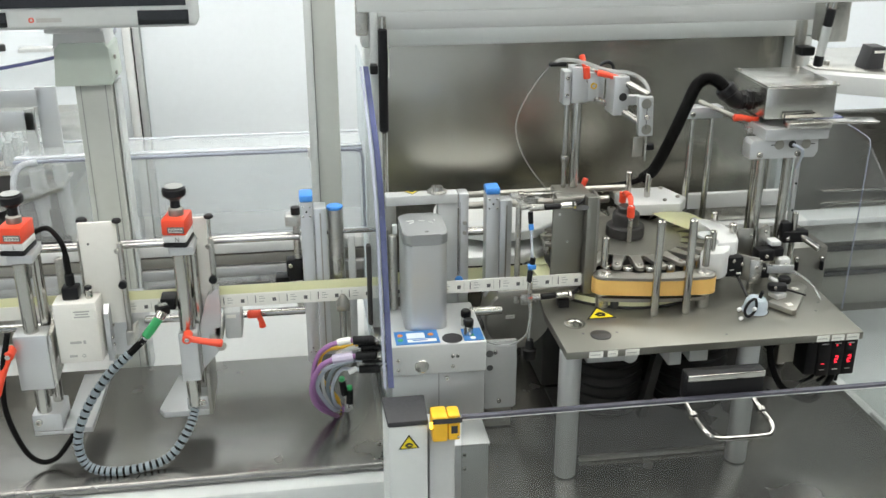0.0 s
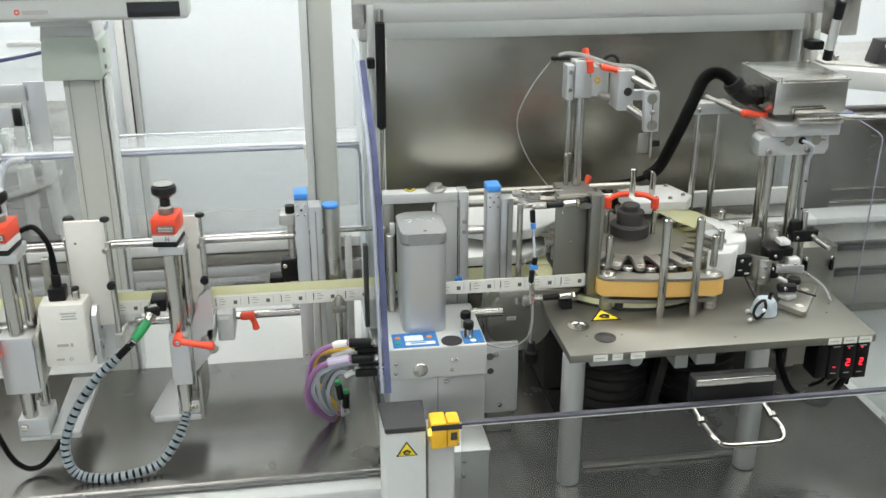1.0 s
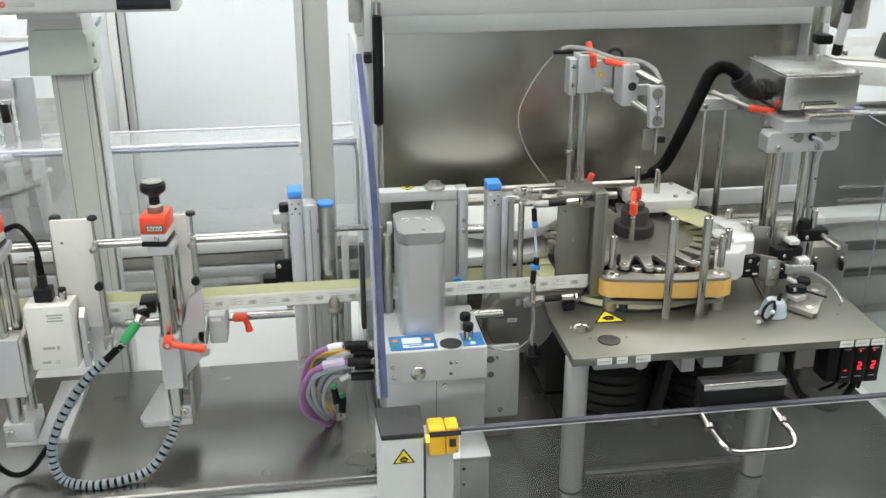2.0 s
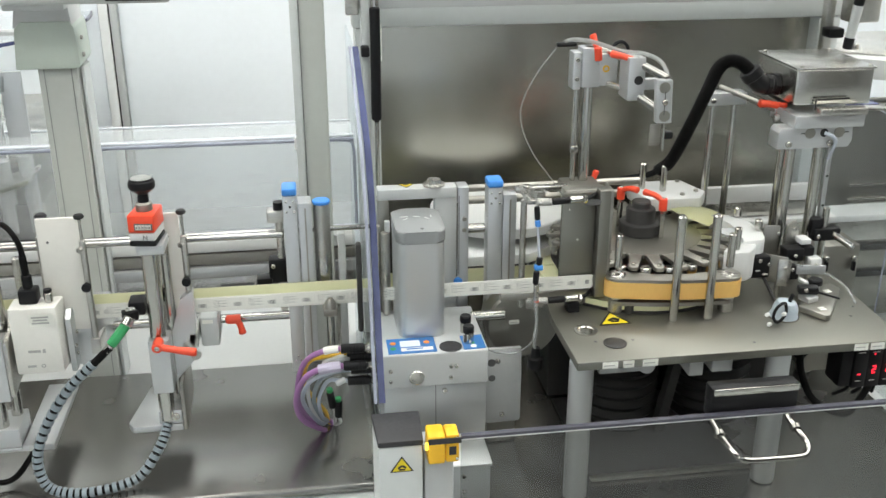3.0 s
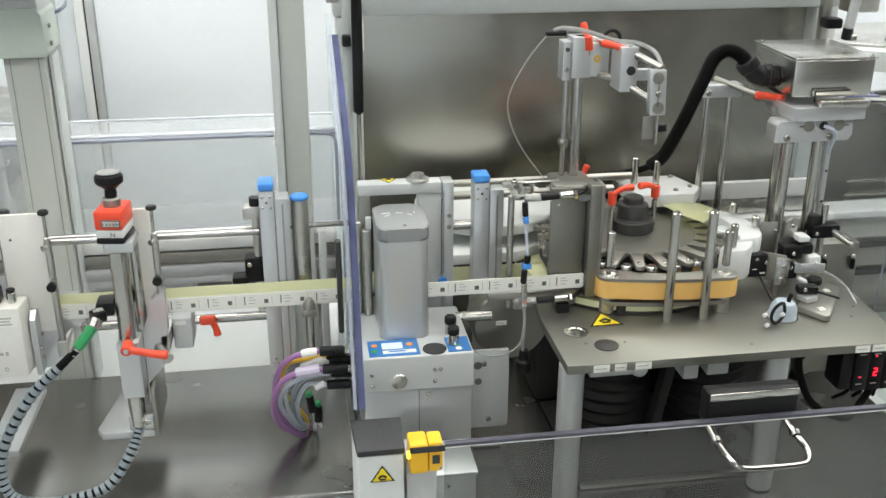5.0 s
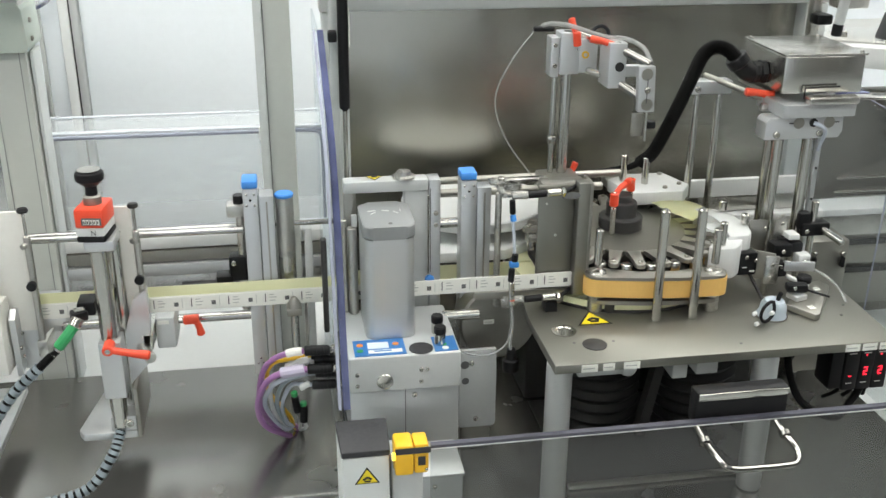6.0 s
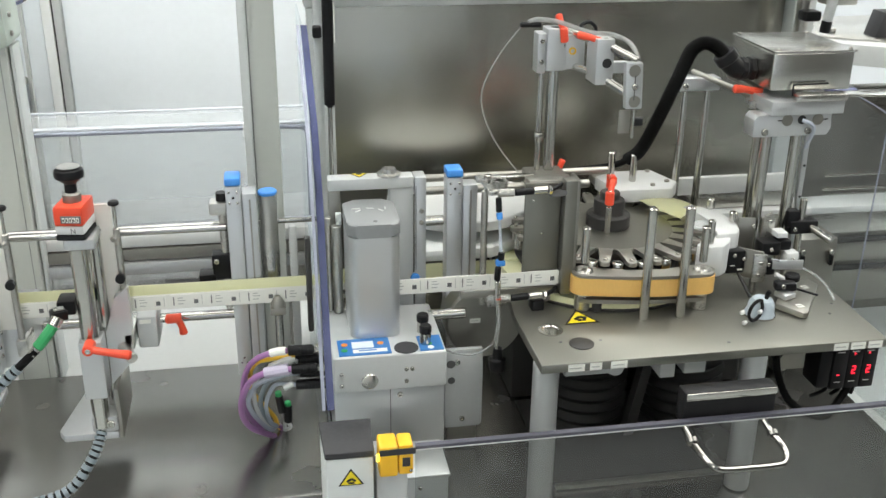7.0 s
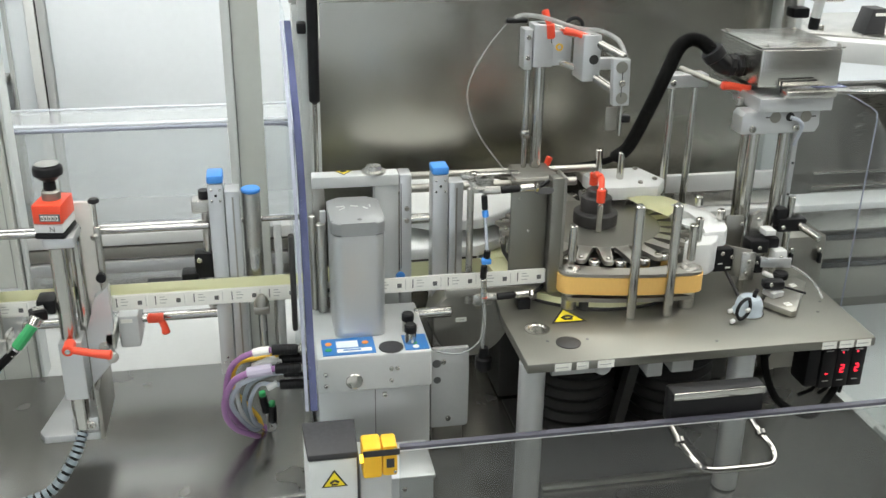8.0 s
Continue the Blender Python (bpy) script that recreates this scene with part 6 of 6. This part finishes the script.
# ---- columns, monitor and rear plant ----
def columns():
    t = thing("profile_column", (0.026, 1.72, 0), "tall grey-green profile column behind the web", "column")
    part("column", box(-0.007, 0.050, 1.70, 1.76, 0.0, 1.95, 0.003), M_COL, t)
    part("rib", box(-0.0075, 0.006, 1.692, 1.6985, 0.0, 1.95, 0.001), M_FRAME, t)
    part("groove", box(0.0068, 0.0082, 1.6992, 1.6998, 0.0, 1.95, 0), M_GROOVE, t)
    u = thing("monitor_column", (-0.385, 1.72, 0), "cream-grey column with pale green collar under the monitor", "column")
    part("column", box(-0.418, -0.354, 1.69, 1.76, 0.0, 1.30, 0.004), M_COL, u)
    part("groove", box(-0.4085, -0.4072, 1.6892, 1.6898, 0.4, 1.285, 0), M_GROOVE, u)
    part("groove", box(-0.3655, -0.3642, 1.6892, 1.6898, 0.4, 1.285, 0), M_GROOVE, u)
    part("side_strip", box(-0.3515, -0.346, 1.70, 1.75, 0.4, 1.285, 0.001), M_FRAME, u)
    part("collar", prism([(-0.447, 1.287), (-0.350, 1.287), (-0.346, 1.295), (-0.349, 1.352), (-0.356, 1.362), (-0.431, 1.362), (-0.441, 1.352)], 1.675, 1.775, axis="y", bevel=0.002), M_COLLAR, u, "pale green-grey plastic collar")
    part("neck", prism([(-0.444, 1.352), (-0.352, 1.352), (-0.355, 1.385), (-0.437, 1.39)], 1.68, 1.77, axis="y", bevel=0.002), M_WHITE, u)
    for z in (1.305, 1.333):
        screw(u, (-0.3455, 1.70, z), (1, 0, 0), 0.004, mat=M_DARKSTEEL)
    m = thing("monitor", (-0.39, 1.61, 1.39), "light grey operator monitor with black screen", "monitor")
    part("housing", box(-0.66, -0.186, 1.60, 1.66, 1.398, 1.75, 0.008, seg=3), M_FRAME, m)
    part("screen", box(-0.64, -0.202, 1.5985, 1.5995, 1.434, 1.72, 0), M_SCREEN, m, "black glossy screen")
    part("dark_panel", box(-0.282, -0.199, 1.5975, 1.5995, 1.403, 1.427, 0.001), M_SCREEN, m)
    part("dark_panel", box(-0.60, -0.490, 1.5975, 1.5995, 1.404, 1.428, 0.001), M_SCREEN, m)
    part("maker_ring", lathe([(0.0025, 0), (0.0045, 0), (0.0045, 0.0006), (0.0025, 0.0006)], (-0.452, 1.5997, 1.4145), (0, -1, 0), seg=16), M_RED, m)
    part("maker_bar", box(-0.444, -0.404, 1.5990, 1.5996, 1.4105, 1.4175, 0), M_INKPALE, m)
    part("foot", box(-0.445, -0.352, 1.64, 1.72, 1.385, 1.3985, 0.003), M_WHITE, m)


columns()


def clear_cover():
    t = thing("clear_cover", (-0.25, 1.9, 0.94), "scuffed clear acrylic tunnel cover with rounded end", "clear cover")
    bm = box(-0.575, 0.098, 1.80, 1.804, 0.955, 1.118, 0)
    part("front_sheet", bm, M_COVER, t)
    part("top_sheet", box(-0.575, 0.098, 1.8045, 1.925, 1.120, 1.124, 0), M_COVER, t)
    part("back_sheet", box(-0.575, 0.098, 1.9255, 1.9295, 0.955, 1.118, 0), M_COVER, t)
    part("end_sheet", box(-0.580, -0.576, 1.80, 1.925, 0.955, 1.118, 0), M_COVER, t)
    part("front_edge", rod((-0.575, 1.802, 1.1215), (0.098, 1.802, 1.1215), 0.0035), M_EDGEL, t, "bluish polished sheet edge")
    # White rod put in for the highlight along the cover's top edge.
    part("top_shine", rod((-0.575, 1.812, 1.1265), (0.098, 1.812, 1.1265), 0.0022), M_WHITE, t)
    part("end_edge", tube([(-0.585, 1.80, 0.955), (-0.583, 1.80, 1.04), (-0.578, 1.80, 1.09), (-0.560, 1.80, 1.116), (-0.53, 1.80, 1.122)], 0.006), M_RIM, t, "thick milky rounded edge")
    part("rear_end_edge", tube([(-0.585, 1.925, 0.955), (-0.583, 1.925, 1.06), (-0.572, 1.925, 1.11), (-0.55, 1.925, 1.122)], 0.005), M_RIM, t)
    part("depth_edge", tube([(-0.578, 1.80, 1.098), (-0.576, 1.86, 1.106), (-0.574, 1.925, 1.108)], 0.006), M_RIM, t)
    part("top_band", box(-0.572, 0.095, 1.8045, 1.822, 1.1245, 1.129, 0.002), M_RIM, t, "milky band along the top edge")
    part("inner_tube", rod((-0.545, 1.86, 0.95), (-0.55, 1.86, 1.09), 0.016), M_VIAL, t)
    part("inner_tube", rod((-0.500, 1.86, 0.95), (-0.505, 1.86, 1.10), 0.014), M_VIAL, t)
    part("bracket", box(-0.012, -0.006, 1.792, 1.80, 1.108, 1.13, 0.001), M_WHITE, t)
    part("near_end_edge", tube([(0.060, 1.80, 1.1215), (0.088, 1.80, 1.119), (0.0965, 1.80, 1.108), (0.098, 1.80, 1.08), (0.098, 1.80, 0.955)], 0.003), M_EDGEL, t)
    part("top_fold", rod((-0.575, 1.925, 1.126), (0.098, 1.925, 1.126), 0.0025), M_RIM, t)
    t.location.z -= 0.006


clear_cover()


def rear_conveyor():
    t = thing("rear_conveyor", (-0.3, 1.75, 0.70), "aluminium conveyor profiles running behind the stations", "conveyor")
    part("top_profile", box(-1.2, 0.09, 1.72, 1.765, 0.935, 0.957, 0.003), M_WHITE, t)
    part("upper_profile", box(-1.2, 0.09, 1.718, 1.76, 0.912, 0.933, 0.002), M_DARKSTEEL, t)
    part("middle_profile", box(-1.2, 0.09, 1.712, 1.76, 0.888, 0.910, 0.003), M_ALU, t)
    part("lower_profile", box(-1.2, 0.09, 1.72, 1.76, 0.845, 0.886, 0.002), M_STEEL, t)
    part("dark_slot", box(-0.16, -0.10, 1.7185, 1.7195, 0.862, 0.872, 0), M_INK, t)
    part("side_stop", box(0.055, 0.068, 1.64, 1.66, ZD - 0.03, 0.99, 0.002), M_ALUW, t)
    part("leg", box(-0.6, -0.55, 1.725, 1.755, 0.70, 0.845, 0.002), M_STEEL, t)
    part("leg", box(0.02, 0.06, 1.762, 1.80, 0.70, 0.935, 0.002), M_STEEL, t)


rear_conveyor()


def vial_hopper():
    t = thing("vial_turntable", (-0.8, 2.1, 0), "steel vial turntable full of clear glass vials", "turntable")
    part("frame", box(-1.4, -0.5, 1.86, 2.6, 0.0, 0.98, 0.01), M_DARKSTEEL, t)
    part("plate", prism([(-1.4, 1.9), (-0.56, 1.9), (-0.50, 1.98), (-0.50, 2.5), (-1.4, 2.5)], 1.06, 1.075, bevel=0.003), M_STEEL, t)
    part("support", box(-1.3, -0.52, 1.90, 2.4, 0.98, 1.06, 0.01), M_CHAR, t)
    part("dark_front", box(-1.4, -0.50, 1.850, 1.858, 0.90, 1.0, 0.002), M_CHAR, t)
    part("chute", prism([(-1.4, 1.0), (-0.62, 1.015), (-0.49, 1.055), (-0.49, 1.063), (-0.62, 1.023), (-1.4, 1.008)], 1.80, 1.90, axis="y"), M_STEEL, t)
    part("wall", box(-1.4, -0.53, 1.90, 1.908, 1.20, 1.235, 0.002), M_ALU, t)
    part("guide", box(-1.4, -0.545, 1.885, 1.895, 1.155, 1.195, 0.002), M_ALU, t)
    part("post", box(-0.565, -0.545, 1.885, 1.90, 1.06, 1.20, 0.002), M_ALUW, t)
    part("side_sheet", box(-0.54, -0.50, 1.90, 1.906, 1.10, 1.24, 0.002), M_ALU, t)
    rows = random.Random(4)
    vial = None
    for i in range(10):
        for j in range(5):
            x, y = -0.90 + 0.036 * i + rows.uniform(-0.004, 0.004), 1.93 + 0.036 * j + rows.uniform(-0.004, 0.004)
            if vial is None:
                vial = thing("glass_vial", (x, y, 1.075), "small clear glass vial on the turntable", "vial", "vials on the turntable")
                part("glass", lathe([(0, 0), (0.012, 0), (0.012, 0.035), (0.008, 0.042), (0.008, 0.048), (0, 0.05)], (x, y, 1.075), seg=12), M_VIAL, vial)
            else:
                copy_thing(vial, pose(x, y, 1.075))
    u = thing("turntable_guard", (-0.9, 2.2, 1.24), "clear round lid with dark edge over the turntable", "clear lid")
    part("lid", lathe([(0, 0), (0.52, 0), (0.52, 0.006), (0, 0.006)], (-0.98, 2.36, 1.26), seg=64), M_COVER, u)
    part("rim", lathe([(0.52, 0), (0.525, 0), (0.525, 0.007), (0.52, 0.007)], (-0.98, 2.36, 1.2595), seg=64), M_EDGE, u)
    part("lid_stand", rod((-0.98, 2.36, 1.075), (-0.98, 2.36, 1.26), 0.02), M_STEEL, u)
    part("hinge", box(-0.62, -0.55, 2.13, 2.16, 1.266, 1.275, 0.002), M_ALUW, u)
    part("knob", rod((-0.66, 2.16, 1.266), (-0.66, 2.16, 1.28), 0.008), M_CHAR, u)
    part("knob", rod((-0.69, 2.06, 1.266), (-0.69, 2.06, 1.28), 0.008), M_CHAR, u)


vial_hopper()


def booth_wall():
    """White panels with upright joints behind the left section."""
    t = thing("wall_panel_row", (-0.5, 2.45, 0), "glossy white booth panels with grey upright joints", "wall panel")
    for x0, x1 in ((-2.0, -0.452), (-0.405, 0.16)):
        part("panel", box(x0, x1, 2.45, 2.47, 0.0, 2.3, 0.002), M_WALL, t)
    part("joint_profile", box(-0.449, -0.428, 2.435, 2.47, 0.0, 2.3, 0.002), M_PLATE, t)
    part("joint_profile", box(-0.424, -0.408, 2.435, 2.47, 0.0, 2.3, 0.002), M_ALUW, t)
    part("joint_gap", box(-0.4275, -0.4245, 2.44, 2.47, 0.0, 2.3, 0), M_CHAR, t)
    part("edge_profile", box(0.161, 0.175, 2.44, 2.47, 0.0, 2.3, 0.002), M_ALUW, t)
    part("edge_profile", box(-0.497, -0.489, 2.435, 2.449, 0.0, 2.3, 0.001), M_ALUW, t)


booth_wall()


# ---- right neighbour ----
def right_plant():
    t = thing("outfeed_cabinet", (1.35, 1.75, 0), "brushed steel outfeed cabinet with slots beside the hood", "cabinet")
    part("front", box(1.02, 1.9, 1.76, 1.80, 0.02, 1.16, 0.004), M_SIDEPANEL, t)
    for z in (0.990, 0.962, 0.952):
        part("bright_strip", box(1.08, 1.9, 1.752, 1.759, z, z + 0.004, 0.001), M_CHROME, t)
    for z in (0.855, 0.795):
        part("slot", box(1.10, 1.9, 1.7505, 1.7515, z - 0.004, z + 0.008, 0), M_BLACKSIGN, t)
    part("lower_panel", box(1.10, 1.9, 1.752, 1.7585, 0.72, 0.79, 0.003), M_DARKSTEEL, t)
    part("upper_panel", box(1.10, 1.9, 1.752, 1.7585, 0.81, 0.85, 0.003), M_DARKSTEEL, t)
    u = thing("outfeed_table", (1.3, 1.6, 1.20), "white-edged outfeed table top with small fittings", "outfeed table")
    part("top", prism([(0.992, 1.70), (1.60, 1.32), (1.9, 1.32), (1.9, 1.95), (0.992, 1.95)], 1.225, 1.262, bevel=0.003), M_WHITE, u)
    part("inset", prism([(1.01, 1.73), (1.62, 1.36), (1.88, 1.36), (1.88, 1.93), (1.01, 1.93)], 1.2625, 1.266, bevel=0.001), M_STEEL, u)
    part("angle_bracket", prism([(1.10, 1.266), (1.14, 1.266), (1.14, 1.31), (1.112, 1.31)], 1.70, 1.74, axis="y", bevel=0.001), M_CAP, u)
    part("bracket_sticker", box(1.116, 1.138, 1.6985, 1.6995, 1.298, 1.303, 0), M_PAPER, u)
    part("stud", rod((1.05, 1.76, 1.266), (1.05, 1.76, 1.275), 0.007), M_CHROME, u)
    part("leg", box(1.80, 1.85, 1.40, 1.45, 0.0, 1.225, 0.003), M_FRAME, u)
    part("leg", box(1.80, 1.85, 1.85, 1.9, 0.0, 1.225, 0.003), M_FRAME, u)
    g = thing("corner_guard", (0.97, 1.5, ZD), "clear acrylic side guard with bright polished edge", "side guard")
    part("sheet", prism([(1.14, ZD + 0.01), (1.10, 0.95), (1.43, 1.19), (1.60, 1.215), (1.78, 1.215), (1.78, ZD + 0.01)], 0.968, 0.972, axis="x"), M_SHEET, g)
    part("edge", rod((0.970, 1.436, 0.87), (0.970, 1.431, 1.19), 0.0013, seg=8), M_EDGEL, g)
    part("edge", tube([(0.970, 1.431, 1.19), (0.970, 1.45, 1.203), (0.970, 1.60, 1.212)], 0.0013, seg=8, n=4), M_EDGEL, g)
    p = thing("guard_frame_post", (1.02, 1.12, 0), "grey steel corner post of the guard", "guard post")
    part("post", box(1.0, 1.045, 1.20, 1.245, 0.02, 1.05, 0.003), M_DARKSTEEL, p)
    part("panel", box(1.046, 1.30, 1.21, 1.235, 0.02, 0.87, 0.003), M_FRAME, p)
    part("rear_panel", box(0.972, 1.30, 1.246, 1.30, 0.02, 0.728, 0.003), M_FRAME, p)
    b = thing("tool_strip", (0.93, 1.5, 1.24), "flat steel bar with dark insert beside the box", "bar")
    part("bar", box(0.872, 0.985, 1.44, 1.475, 1.228, 1.232, 0.001, turn=-4), M_CHROME, b)
    part("insert", box(0.876, 0.935, 1.47, 1.52, 1.229, 1.233, 0.001), M_EDGE, b)
    part("arm", rod((0.862, 1.46, 1.225), (0.90, 1.46, 1.229), 0.004), M_STEEL, b)


right_plant()

# ---- what moves ----
TURNS = ((0.0, -88), (0.2, -74), (0.5, -43), (0.9, -10), (1.2, 17), (1.5, 40), (1.7, 54), (2.3, 98), (3.0, 138), (3.4, 158), (4.0, 173), (4.5, 182), (5.1, 211), (5.8, 238), (6.4, 250), (7.0, 260), (8.0, 269))
STEPS = (0.25, 0.72, 1.22, 1.5, 2.0, 2.5, 3.0, 3.22, 3.62, 3.92, 4.25, 4.9, 5.5, 6.25, 6.5, 6.75, 7.22, 7.7)


def motions():
    walk(WHEEL, [(t, pose(HUB[0], HUB[1], ZT + 0.02, 0, 0, a - 10)) for t, a in TURNS])
    # labels go to the right in steps of one pitch, turn back behind the web and come round again
    count, front = len(LABELS), 16
    first = 0.4255

    def place(x, back):
        """Past the motor column the web runs nearer to the star wheel, and a little higher."""
        if x > 0.16:
            return pose(x * NEAR, 1.3245 + back, 1.0022)
        return pose(x, WEB_Y + back, WEB_Z0)

    def seat(k):
        k = k % count
        if k < front:
            return place(first - PITCH * (front - 1 - k), 0.0)
        return place(first - PITCH * (k - front) * front / (count - front), 0.003)

    for i, ob in enumerate(LABELS):
        rows = []
        rows.append((0.0, seat(i)))
        for n, t in enumerate(STEPS):
            for dt, k in ((-0.05, i + n), (0.05, i + n + 1)):
                rows.append((t + dt, seat(k)))
        rows.append((8.0, rows[-1][1]))
        walk(ob, rows)


motions()
